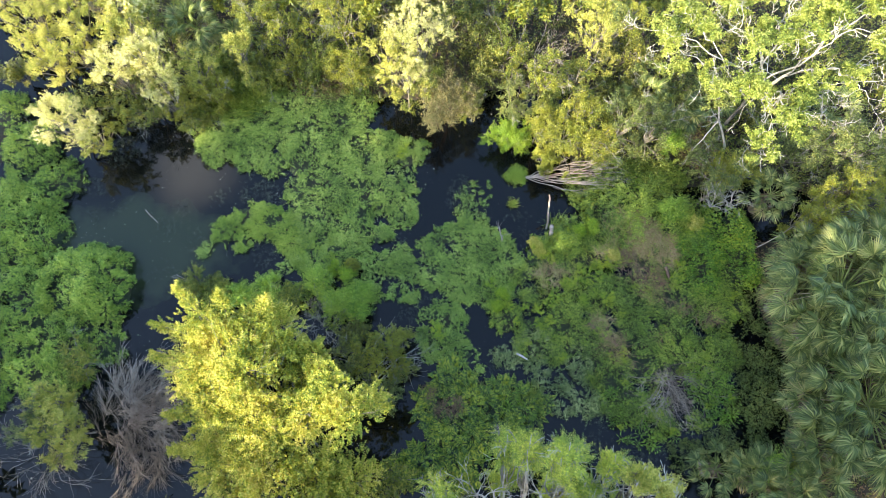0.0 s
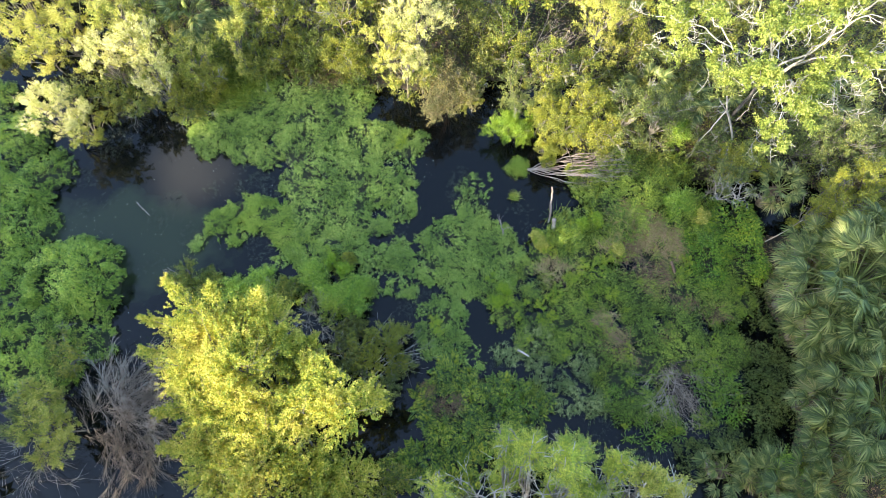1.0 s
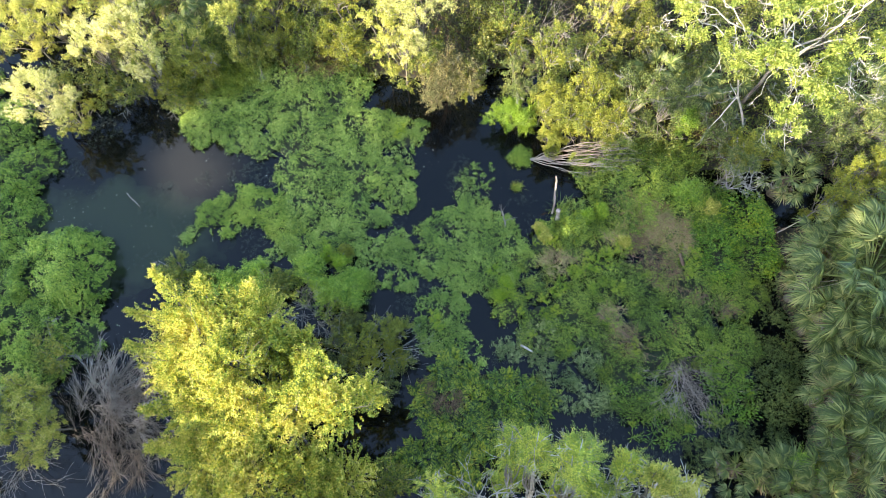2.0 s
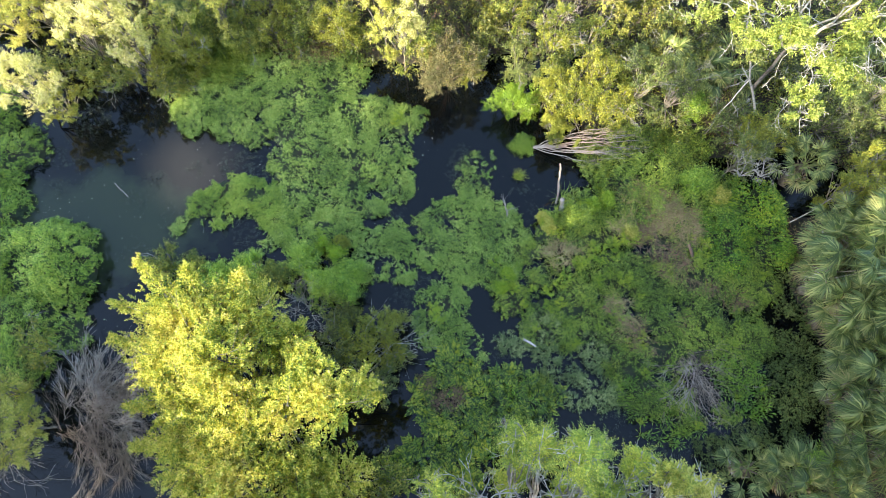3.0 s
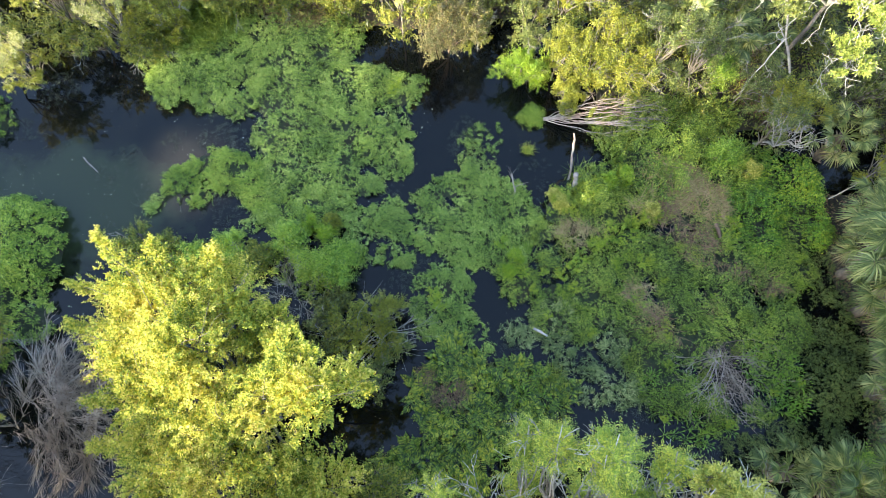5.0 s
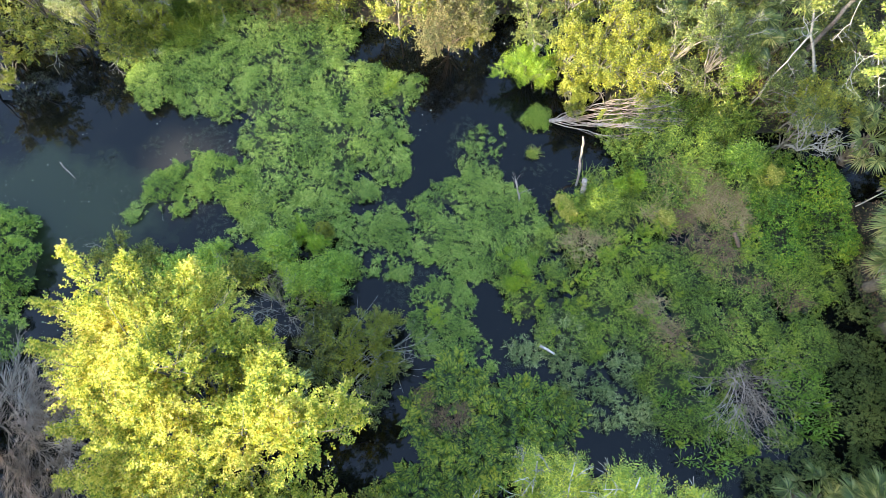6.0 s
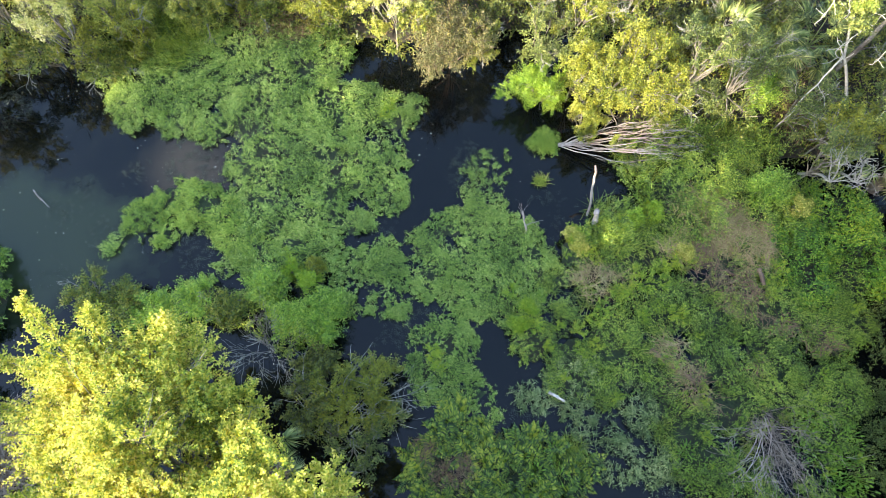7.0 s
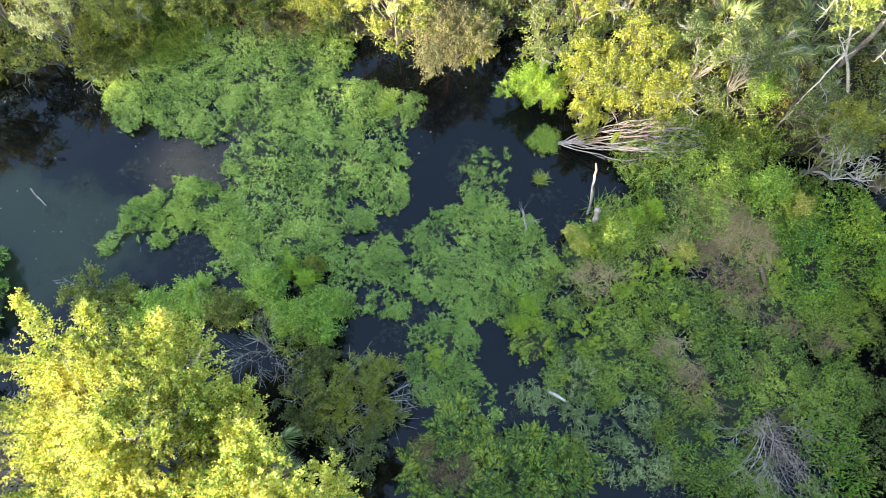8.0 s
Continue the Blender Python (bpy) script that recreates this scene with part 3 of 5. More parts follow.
weed_mat("weed_bush", LEFTBUSH, "domed lush green weed thicket", L_WEEDL, 1.1, 760, 0.072, 0.027, o=13, holes=0.2, clump=0.8, spread=0.085)
weed_mat("vine_blanket", VINES, "bright green vine blanket over low shrubs", L_VINE, 0.8, 900, 0.046, 0.032, n=5, tuft=7, spread=0.11, o=14, holes=0.2, category="vine")
weed_mat("mud_herbs", MUDHERBS, "sparse dark herbs on shaded mud", L_MUDHERB, 0.2, 850, 0.042, 0.016, n=5, o=15, holes=0.2, clump=0.8, bed=False, category="marsh plants")


def flecks():
    """Petals, dead leaves and duckweed lying on the open water."""
    x, y = rng.uniform(-16, 10, 9000), rng.uniform(-2, 14, 9000)
    k = ((fbm(x, y, 1.3, 21) > 0.62) & (rng.random(9000) < 0.6)) | (rng.random(9000) < 0.06)
    k &= ground_z(x, y) < -0.1
    x, y = x[k], y[k]
    p = np.stack([x, y, np.full(len(x), 0.008)], 1)
    a = rng.uniform(0, 6.28, len(x))
    d = np.stack([np.cos(a), np.sin(a), np.zeros(len(x))], 1)
    s = rng.gamma(1.6, 0.009, len(x)) + 0.010
    thing("floating_flecks", (0, 0, 0), "pale leaf flecks and specks adrift on the water", "leaf litter", me=mesh("floating_flecks", *leaves(p, d, s, s * 0.7, 1.0, 0.0), L_FLECK), kind="stuff")


flecks()


def litter():
    """Fallen leaves and bits of bark on the bare mud of the banks."""
    x, y = np.concatenate([rng.uniform(9.5, 14, 9000), rng.uniform(-16, 16, 9000)]), np.concatenate([rng.uniform(-3, 10, 9000), rng.uniform(12, 18, 9000)])
    z = ground_z(x, y)
    k = z > 0.0
    x, y, z = x[k], y[k], z[k]
    p = np.stack([x, y, z + 0.02], 1)
    d = unit(np.stack([rng.normal(0, 1, len(x)), rng.normal(0, 1, len(x)), rng.uniform(-0.1, 0.3, len(x))], 1))
    thing("leaf_litter", (0, 0, 0), "brown fallen leaves scattered on dark mud", "leaf litter", me=mesh("leaf_litter", *leaves(p, d, rng.uniform(0.05, 0.13, len(x)), 0.045, 0.7), L_RUSTG), kind="stuff")


litter()


def drowned_weed():
    """Dull weed that lies just awash around the rims of the mats and in the pool."""
    spots = [(-7.0, 9.4, 0.9), (-6.0, 9.3, 0.7), (-8.4, 9.2, 0.5), (-10.2, 8.2, 0.8), (-12.2, 8.9, 0.6), (-13.3, 8.4, 0.4), (-9.0, 7.4, 0.5), (-6.6, 6.9, 0.6), (-5.0, 7.2, 0.5),
             (-1.7, 7.6, 0.6), (-0.9, 5.3, 0.5), (-1.6, 4.6, 0.7), (-2.5, 4.0, 0.6), (1.1, 2.9, 0.5), (1.9, 2.7, 0.5), (0.6, 9.5, 0.6), (2.6, 8.4, 0.7), (3.0, 7.9, 0.6), (4.6, 5.4, 0.7),
             (5.0, 0.9, 0.8), (6.6, 0.6, 0.8), (-13.4, 9.6, 0.6), (-12.5, 10.9, 0.6), (-10.2, 6.2, 0.5), (9.7, 1.9, 0.5), (5.6, 1.6, 0.5)]
    x, y, fd = scatter(spots, 160, 0.7, 31, 0.05, 0.4, 0.9)
    p = np.stack([x, y, np.full(len(x), 0.006)], 1)
    d = unit(np.stack([rng.normal(0, 1, len(x)), rng.normal(0, 1, len(x)), rng.uniform(0.0, 0.12, len(x))], 1))
    v, f = sprigs(p, d, 0.12, 5, 0.055, 0.010, True, 0.5, 0.97)
    v[:, 2] = np.clip(v[:, 2], 0.004, 0.05)
    thing("drowned_weed", (0, 0, 0), "dull grey-green weed lying awash in the water", "water plants",
          me=mesh("drowned_weed", v, f, leaf_mat("drowned weed", [(0.010, 0.014, 0.008), (0.018, 0.024, 0.014), (0.028, 0.038, 0.020), (0.07, 0.09, 0.055)], 0.1, 0.6, 1.5)), kind="stuff")


drowned_weed()


# ---- single marsh plants, built once and repeated ----
def fern_geo(g, fronds=9, ln=0.55):
    """A shuttlecock of arching fronds, each with paired leaflets."""
    out = []
    for i in range(fronds):
        a = 2.4 * i + g.uniform(-0.3, 0.3)
        el = g.uniform(0.45, 1.25)
        t = np.linspace(0, 1, 15)
        h = np.array([math.cos(a), math.sin(a), 0])
        k = ln * g.uniform(0.7, 1.15)
        pts = h * (k * t * math.cos(el))[:, None] + np.stack([0 * t, 0 * t, k * (t * math.sin(el) - 0.45 * t ** 2.2) + 0.05], 1)
        out.append(frusta(pts[:-1], pts[1:], 0.005, 0.004, 3))
        d = unit(np.gradient(pts, axis=0))
        s = unit(np.cross(d, ZUP))
        w = 0.125 * np.sin(np.clip(t * 2.6 + 0.4, 0, 3.05))
        for sg in (1, -1):
            out.append(leaves(pts[2:], unit(s[2:] * sg + d[2:] * 0.45 + ZUP * 0.12), np.maximum(w[2:], 0.03), 0.034, 0.9))
        out.append(leaves(pts[-1:], d[-1:], 0.07, 0.03, 0.9))
    return join(*out)


def broad_geo(g, n=12, ln=0.20, wd=0.06):
    out = []
    for i in range(n):
        a, el = 2.4 * i, g.uniform(0.75, 1.45)
        h = np.array([math.cos(a) * math.cos(el), math.sin(a) * math.cos(el), math.sin(el)])
        top = h * g.uniform(0.25, 0.48)
        out.append(frusta([(0, 0, -0.1)], [top], 0.009, 0.006, 3))
        d = unit(h + np.array([math.cos(a), math.sin(a), 0]) * 0.6)[None]
        s = unit(np.cross(d, ZUP))
        nn = np.cross(s, d)
        k = g.uniform(0.75, 1.2)
        L, W = ln * k, wd * k
        p = top[None]
        v = np.concatenate([p, p + d * L * 0.3 + s * W * 0.5 + nn * 0.03, p + d * L * 0.35, p + d * L * 0.3 - s * W * 0.5 + nn * 0.03,
                            p + d * L * 0.72 + s * W * 0.36 - ZUP * 0.01, p + d * L * 0.75 - ZUP * 0.03, p + d * L * 0.72 - s * W * 0.36 - ZUP * 0.01, p + d * L - ZUP * 0.09])
        f = np.array([(0, 1, 2), (0, 2, 3), (1, 4, 5), (1, 5, 2), (2, 5, 6), (2, 6, 3), (4, 7, 5), (5, 7, 6)])
        out.append((v, f))
    return out


def plume_geo(g, stems=7, ln=0.5):
    p, d = [], []
    for i in range(stems):
        a = 2.4 * i
        v = unit(np.array([math.cos(a) * 0.55, math.sin(a) * 0.55, 0.8]) + g.normal(0, 0.15, 3))
        for k in range(6):
            q = v * ln * (0.35 + 0.12 * k)
            p.append(q)
            d.append(unit(v + g.normal(0, 0.5, 3)))
    return join(sprigs(np.array(p), np.array(d), 0.2, 9, 0.09, 0.028, True, 0.8), frusta(np.zeros((stems, 3)), np.array(p)[5::6], 0.008, 0.004, 3))


def tussock_geo(g, n=260, ln=0.5, wd=0.016, splay=0.7, bend=0.5, root=0.35):
    """Arching grass blades from one root."""
    a = g.uniform(0, 6.28, n)
    k = g.uniform(0, 1, n) ** 0.6 * splay
    h = np.stack([np.cos(a), np.sin(a), np.zeros(n)], 1)
    d0 = unit(h * k[:, None] + ZUP + g.normal(0, 0.3, (n, 3)))
    L = ln * g.uniform(0.5, 1.2, n)[:, None]
    c = g.uniform(0, 6.28, n)
    p0 = np.stack([np.cos(c), np.sin(c), np.zeros(n)], 1) * (root * ln * np.sqrt(g.random(n)))[:, None]
    h = unit(h + g.normal(0, 0.5, (n, 3)) * np.array([1, 1, 0]))
    p1 = p0 + d0 * L * 0.55
    d1 = unit(d0 + h * bend - ZUP * bend * 0.8)
    p2 = p1 + d1 * L * 0.5
    s = unit(np.cross(d0, ZUP) + 1e-6) * wd
    v = np.stack([p0 - s * 0.6, p0 + s * 0.6, p1 - s * 0.5, p1 + s * 0.5, p2], 1)
    b = 5 * np.arange(n)[:, None]
    return v.reshape(-1, 3), np.concatenate([b + [0, 1, 3], b + [0, 3, 2], b + [2, 3, 4]], 1).reshape(-1, 3)


def repeat(name, geos, mat, places, label, category, group, smin=0.8, smax=1.25, base=0.0):
    """Single plants of a few shapes, each turned and sized on its own."""
    firsts = []
    for gm in geos:
        firsts.append(mesh(name, *gm, mat))
    for i, (x, y, *s) in enumerate(places):
        k = (s[0] if s else 1.0) * rng.uniform(smin, smax)
        z = max(base, float(ground_z(x, y)) - 0.02)
        ob = thing(name, (x, y, z), label, category, group, firsts[i % len(firsts)])
        ob.rotation_euler = (rng.normal(0, 0.08), rng.normal(0, 0.08), rng.uniform(0, 6.28))
        ob.scale = (k, k, k * rng.uniform(0.85, 1.15))


def repeat_leafy(name, geos, mat, places, label, category, group, smin=0.8, smax=1.25, base=0.0):
    """Broad-leaved plants whose every leaf is a part; the first of each shape is built, the others are copies."""
    firsts = {}
    for i, (x, y) in enumerate(places):
        k, a = rng.uniform(smin, smax), i % len(geos)
        z = max(base, float(ground_z(x, y)) - 0.02)
        m = pose(x, y, z, rng.normal(0, 5), rng.normal(0, 5), rng.uniform(0, 360)) @ Matrix.Scale(k, 4)
        if a in firsts:
            copy_thing(firsts[a], m @ Matrix.Scale(1 / firsts[a].scale[0], 4))
            continue
        top = firsts[a] = thing(name, (0, 0, 0), label, category, group)
        for n, (v, f) in enumerate(geos[a]):
            part("stalk" if n % 2 == 0 else "leaf", mesh(name, v, f, mat), top)
        top.matrix_basis = m


def picks(circles, n, o, gap=0.25, low=0.15):
    x, y, fd = scatter(circles, 40, 0.3, o, low)
    out = []
    for i in rng.permutation(len(x)):
        if all((x[i] - q[0]) ** 2 + (y[i] - q[1]) ** 2 > gap * gap for q in out):
            out.append((x[i], y[i]))
        if len(out) == n:
            break
    return out


gs = [np.random.default_rng(100 + i) for i in range(40)]
repeat("fern", [fern_geo(gs[i], 8 + i, 0.62) for i in range(4)], L_FERN, [q for q in picks(FERNBED, 72, 10, 0.28) if math.hypot(q[0] - 0.25, (q[1] - 1.6) * 1.4) > 0.55],
       "green marsh fern clump with lighter frond tips", "fern", "ferns in the wet hollow")
repeat_leafy("flag_plant", [broad_geo(gs[30 + i], 9 + i, 0.17, 0.045) for i in range(4)], L_FERN, [q for q in picks(FERNBED[2:4] + FERNBED[5:7], 16, 25, 0.4, 0.0) if math.hypot(q[0] - 0.25, (q[1] - 1.6) * 1.4) > 0.55],
       "green broad-leaved flag plant over dark water", "marsh plant", "flag plants in the wet hollow", 0.5, 0.95)
repeat_leafy("arrowhead_plant", [broad_geo(gs[4 + i], 11 + i, 0.17, 0.045) for i in range(4)], L_BROAD,
       picks([(9.0, 2.5, 0.7), (9.3, 1.9, 0.55), (9.1, 3.1, 0.4)], 52, 16, 0.15, 0.0) + picks([(6.3, 1.5, 0.9), (7.0, 1.0, 0.6), (5.8, 1.2, 0.5)], 34, 17, 0.2, 0.0)
       + picks([(2.6, 1.9, 0.7), (1.9, 0.4, 0.7)], 12, 18, 0.3, 0.0),
       "broad-leaved green arrowhead plant rooted in wet mud", "marsh plant", "arrowhead plants", 0.5, 0.85)
repeat("plume_weed", [plume_geo(gs[8 + i]) for i in range(4)], L_PLUME,
       [(1.75, 5.1), (1.95, 5.5, 0.9), (2.15, 5.0, 0.8), (1.6, 5.9, 0.8), (2.35, 5.75, 0.7), (3.35, 7.2, 1.3), (3.15, 7.5, 0.9), (3.5, 6.9, 0.8), (5.04, 7.97, 1.1), (5.2, 8.15, 0.8), (4.9, 7.75, 0.8), (4.4, 7.72, 1.0), (4.25, 7.5, 0.7), (5.9, 6.76, 1.1), (8.95, 8.06, 1.4), (8.8, 7.85, 1.0), (6.82, 8.15, 0.9), (4.9, 6.15, 1.0), (4.54, 6.0, 1.0), (4.75, 6.4, 0.8), (8.31, 6.56, 0.9), (8.2, 6.2, 0.8), (8.06, 5.91, 0.7), (5.5, 6.1, 0.8), (3.9, 5.5, 0.8), (5.2, 5.6, 0.8), (3.6, 5.2, 0.8),
        (-0.25, 4.15, 0.9), (-0.3, 4.4, 0.7), (-0.1, 4.0, 0.6), (5.9, 6.9, 1.0), (5.6, 6.6, 0.9), (6.1, 6.6, 0.7), (5.35, 6.45, 0.8), (-1.65, 11.1, 0.9), (-1.75, 10.8, 0.7), (9.0, 7.9, 1.2),
        (5.7, 5.4, 0.8), (3.3, 4.9, 0.8), (2.8, 5.0, 0.7), (3.2, 4.5, 0.7), (3.7, 4.6, 0.6), (6.1, 3.6, 0.8), (6.2, 3.3, 0.6), (-12.9, 4.7, 0.9), (-13.3, 4.6, 0.8), (-12.6, 4.4, 0.7), (9.4, 6.3, 0.7), (9.7, 6.9, 0.7),
        (4.3, 5.9, 0.7), (4.9, 5.3, 0.6), (6.7, 5.9, 0.6), (-3.3, 6.1, 0.8), (-3.6, 6.4, 0.7), (-4.1, 6.8, 0.6)] + [(*q, 0.5) for q in picks(MARSH, 34, 24, 0.5)],
       "feathery yellow-green dog fennel among marsh herbs", "marsh plant", "plume weeds", 0.5, 0.85, base=0.28)
weed_mat("grass_tuft", [(2.54, 10.22, 0.27)], "rounded green grass tuft at the foot of a dead tree", L_WEEDL, 0.5, 1500, 0.09, 0.016, ragged=0.9, o=26, clump=0.0, category="grass")
repeat("grass_tuft", [tussock_geo(gs[13], 150, 0.28, 0.008, 1.2, 0.5, 0.5)], L_REED, [(2.5, 9.03, 1.0), (8.1, 2.95, 0.8)], "small yellowing grass tuft in open water", "grass", "grass tufts in water", 1, 1.01)
repeat("grass_tuft", [tussock_geo(gs[29], 320, 0.4, 0.008, 1.3, 0.7, 0.9)], L_WEEDL, [(2.56, 10.24, 0.55), (2.7, 10.05, 0.45)], "spiky green grass tuft at the foot of a dead tree", "grass", "grass tufts at the dead tree", 1, 1.01, base=0.25)
repeat("reed_clump", [tussock_geo(gs[14 + i], 300, 1.1, 0.013, 0.7, 0.6, 0.6) for i in range(3)], L_REED, picks([(-8.6, 13.4, 0.7), (-8.0, 13.8, 0.7), (-9.0, 14.2, 0.7)], 14, 19, 0.4, 0.0),
       "arching olive-green reed clump on the bank", "reeds", "reeds on the bank", 0.8, 1.2)
repeat("sedge_clump", [tussock_geo(gs[18 + i], 200, 0.55, 0.010, 1.0, 0.7, 0.7) for i in range(2)], L_REED, [(3.05, 2.15), (2.85, 1.95, 0.8), (2.6, 6.2, 0.7), (3.6, 5.9, 0.8), (8.6, 3.9, 0.7), (5.2, 2.6, 0.8), (7.2, 2.2, 0.7)] + picks(MARSH_UP, 22, 22, 0.5),
       "yellow-green sedge clump in the marsh", "sedge", "sedges")
repeat("bush_fern_shrub", [plume_geo(gs[22 + i], 12, 0.75) for i in range(3)], L_MARSH, picks(MARSH_UP, 26, 23, 0.5), "low tangled green shrub on the bank", "shrub", "bank shrubs", 0.6, 1.0)

# dry and dead growth in the marsh
def straw(circles, per, height, label, name="dry_grass_mound", leaf=L_TAN, o=60, ln=0.38, wd=0.007, base=0.3, ragged=0.7, holes=0.25):
    """Dead grass blades lodged in swirls over a hummock, each strand bent twice."""
    x, y, fd = scatter(circles, per, ragged, o, 0.0, holes, 0.7)
    n = len(x)
    z = base + height * np.clip(fd, 0, 1) ** 0.7 * (0.35 + 1.2 * fbm(x, y, 0.6, o + 3)) * rng.uniform(0.55, 1.05, n)
    a = 15 * fbm(x, y, 0.6, o + 4) + rng.normal(0, 1.0, n)
    h = np.stack([np.cos(a), np.sin(a), np.zeros(n)], 1)
    b = a + rng.normal(0, 0.7, n)
    h2 = np.stack([np.cos(b), np.sin(b), np.zeros(n)], 1)
    L = (ln * rng.uniform(0.4, 1.2, n))[:, None]
    p0 = np.stack([x, y, z - 0.06], 1)
    p1 = p0 + h * L * 0.4 + ZUP * rng.uniform(0.02, 0.13, n)[:, None]
    p2 = p1 + h2 * L * 0.35 + ZUP * rng.uniform(-0.06, 0.05, n)[:, None]
    p3 = p2 + unit(h + h2 * 0.7) * L * 0.35 - ZUP * rng.uniform(0.0, 0.12, n)[:, None]
    s = np.cross(unit(p2 - p0), ZUP) * wd
    v = np.stack([p0 - s, p0 + s, p1 - s, p1 + s, p2 - s * 0.8, p2 + s * 0.8, p3], 1)
    k = 7 * np.arange(n)[:, None]
    f = np.concatenate([k + [0, 1, 3], k + [0, 3, 2], k + [2, 3, 5], k + [2, 5, 4], k + [4, 5, 6]], 1).reshape(-1, 3)
    org = np.array([circles[0][0], circles[0][1], base * 0.5])
    return thing(name, org, label, "dry grass", "dry grass in the marsh", mesh(name, v.reshape(-1, 3) - org, f, leaf), kind="stuff")


straw([(7.1, 7.95, 0.42), (7.6, 7.95, 0.45), (8.15, 7.6, 0.45), (7.4, 7.4, 0.5), (8.1, 7.1, 0.42), (7.9, 6.65, 0.32), (6.95, 7.3, 0.35)], 884, 0.5, "tan dead grass mound among green herbs", ln=0.36, wd=0.0052, base=0.34, holes=0.33)
straw([(6.6, 6.75, 0.4), (7.1, 6.5, 0.42), (7.4, 6.2, 0.3), (6.2, 6.9, 0.3)], 323, 0.3, "brown tangled dead stems below a grass mound", "dry_grass_patch", L_RUSTG, 61, 0.5, 0.0052, 0.46)
straw([(5.25, 4.5, 0.16), (5.5, 4.35, 0.2), (5.75, 4.05, 0.16), (5.95, 3.75, 0.14)], 340, 0.25, "flattened straw-coloured dead grass along a rotting log", "dry_grass_patch", L_TAN, 62, 0.36, 0.0052, 0.4)
straw([(5.9, 3.75, 0.2), (6.1, 3.45, 0.2), (6.3, 3.2, 0.18), (7.4, 4.1, 0.15)], 260, 0.25, "brown withered grass in the herbs", "dry_grass_patch", L_RUSTG, 63, 0.36, 0.0052, 0.42)
straw([(4.5, 6.25, 0.3), (4.0, 6.15, 0.3), (3.5, 6.25, 0.25)], 289, 0.28, "flattened straw-coloured dead grass at the water's edge", "dry_grass_patch", L_TAN, 64, 0.42, 0.0052, 0.32)
straw([(6.0, 7.6, 0.45), (5.6, 7.2, 0.35), (6.3, 8.3, 0.3)], 187, 0.3, "sparse dead stems among green herbs", "dry_grass_patch", L_TAN, 65, 0.45, 0.007, 0.6)
straw([(8.2, 5.0, 0.3), (7.4, 5.6, 0.35), (9.1, 4.7, 0.25)], 187, 0.2, "sparse brown stems among green herbs", "dry_grass_patch", L_RUSTG, 66, 0.36, 0.007, 0.45)
repeat("withered_patch", [tussock_geo(gs[28], 260, 0.55, 0.008, 1.7, 1.1, 0.9)], L_RUSTG, [(0.3, 1.62, 0.7), (-0.05, 1.5, 0.6), (0.55, 1.75, 0.5), (-0.45, 2.1, 0.5), (-5.3, 13.9, 1.2), (-4.6, 13.7, 1.0), (-5.9, 14.2, 1.0), (9.5, 11.1, 1.3), (9.75, 10.7, 1.0)],
       "brown withered stems among green growth", "dry plants", "withered patches", 0.9, 1.15, 0.2)


# ---- trees ----
def sublobes(c, r, n, g, squash=0.75):
    out = []
    n = int(n * 1.6)
    for i in range(n):
        a, zz = 2.4 * i + g.uniform(-0.5, 0.5), g.uniform(-0.8, 0.95)
        h = math.sqrt(max(0.0, 1 - zz * zz))
        k = g.uniform(0.4, 0.95)
        out.append((c[0] + math.cos(a) * h * r * k, c[1] + math.sin(a) * h * r * k, c[2] + zz * r * g.uniform(0.3, 0.8) * squash, r * g.uniform(0.24, 0.42)))
    return out


def crown_geo(lobes, g, dens, n, ln, wd, tw, pinnate, squash=0.85, gappy=0.32, fingers=0, lean_blade=False):
    """Leafy twigs over the lobes of a crown; with fingers, gathered on upright shoots that give it a ragged rim."""
    ps, ds = [], []
    for i, (x, y, z, r) in enumerate(lobes):
        m = max(14, int(dens * 4 * math.pi * r * r * 0.7))
        k = max(5, m // fingers) if fingers else m
        zz = g.uniform(-0.35, 1, k)
        a = g.uniform(0, 6.28, k)
        h = np.sqrt(1 - zz * zz)
        d = np.stack([h * np.cos(a), h * np.sin(a), zz], 1)
        if fingers:
            reach = g.uniform(0.65, 1.2, k)
            d, reach = np.repeat(d, fingers, 0), np.repeat(reach, fingers)
            t = g.uniform(0.3, 1, len(d))
            rr = r * reach * t
            d2 = unit(d + ZUP * 0.3 * t[:, None])
            p = np.array([x, y, z]) + d2 * rr[:, None] * np.array([1, 1, squash]) + g.normal(0, 1, (len(d), 3)) * (0.16 * (1.25 - t))[:, None] * min(1, r)
            d = d2
        else:
            rr = r * (0.45 + 0.55 * np.sqrt(g.random(m)))
            p = np.array([x, y, z]) + d * rr[:, None] * np.array([1, 1, squash])
        keep = fbm(p[:, 0] + p[:, 2] * 0.7, p[:, 1] - p[:, 2] * 0.6, 0.55, 40 + i % 9) > gappy
        ps.append(p[keep])
        ds.append(unit(d[keep] + ZUP * 0.35 + g.normal(0, 0.45, (int(keep.sum()), 3))))
    p, d = np.concatenate(ps), np.concatenate(ds)
    L = tw * g.uniform(0.6, 1.3, len(p))
    return sprigs(p, d, L, n, ln, wd, pinnate, lean_blade=lean_blade), frusta((p - d * 0.12)[::9], (p + d * L[:, None])[::9], 0.006, 0.002, 3)


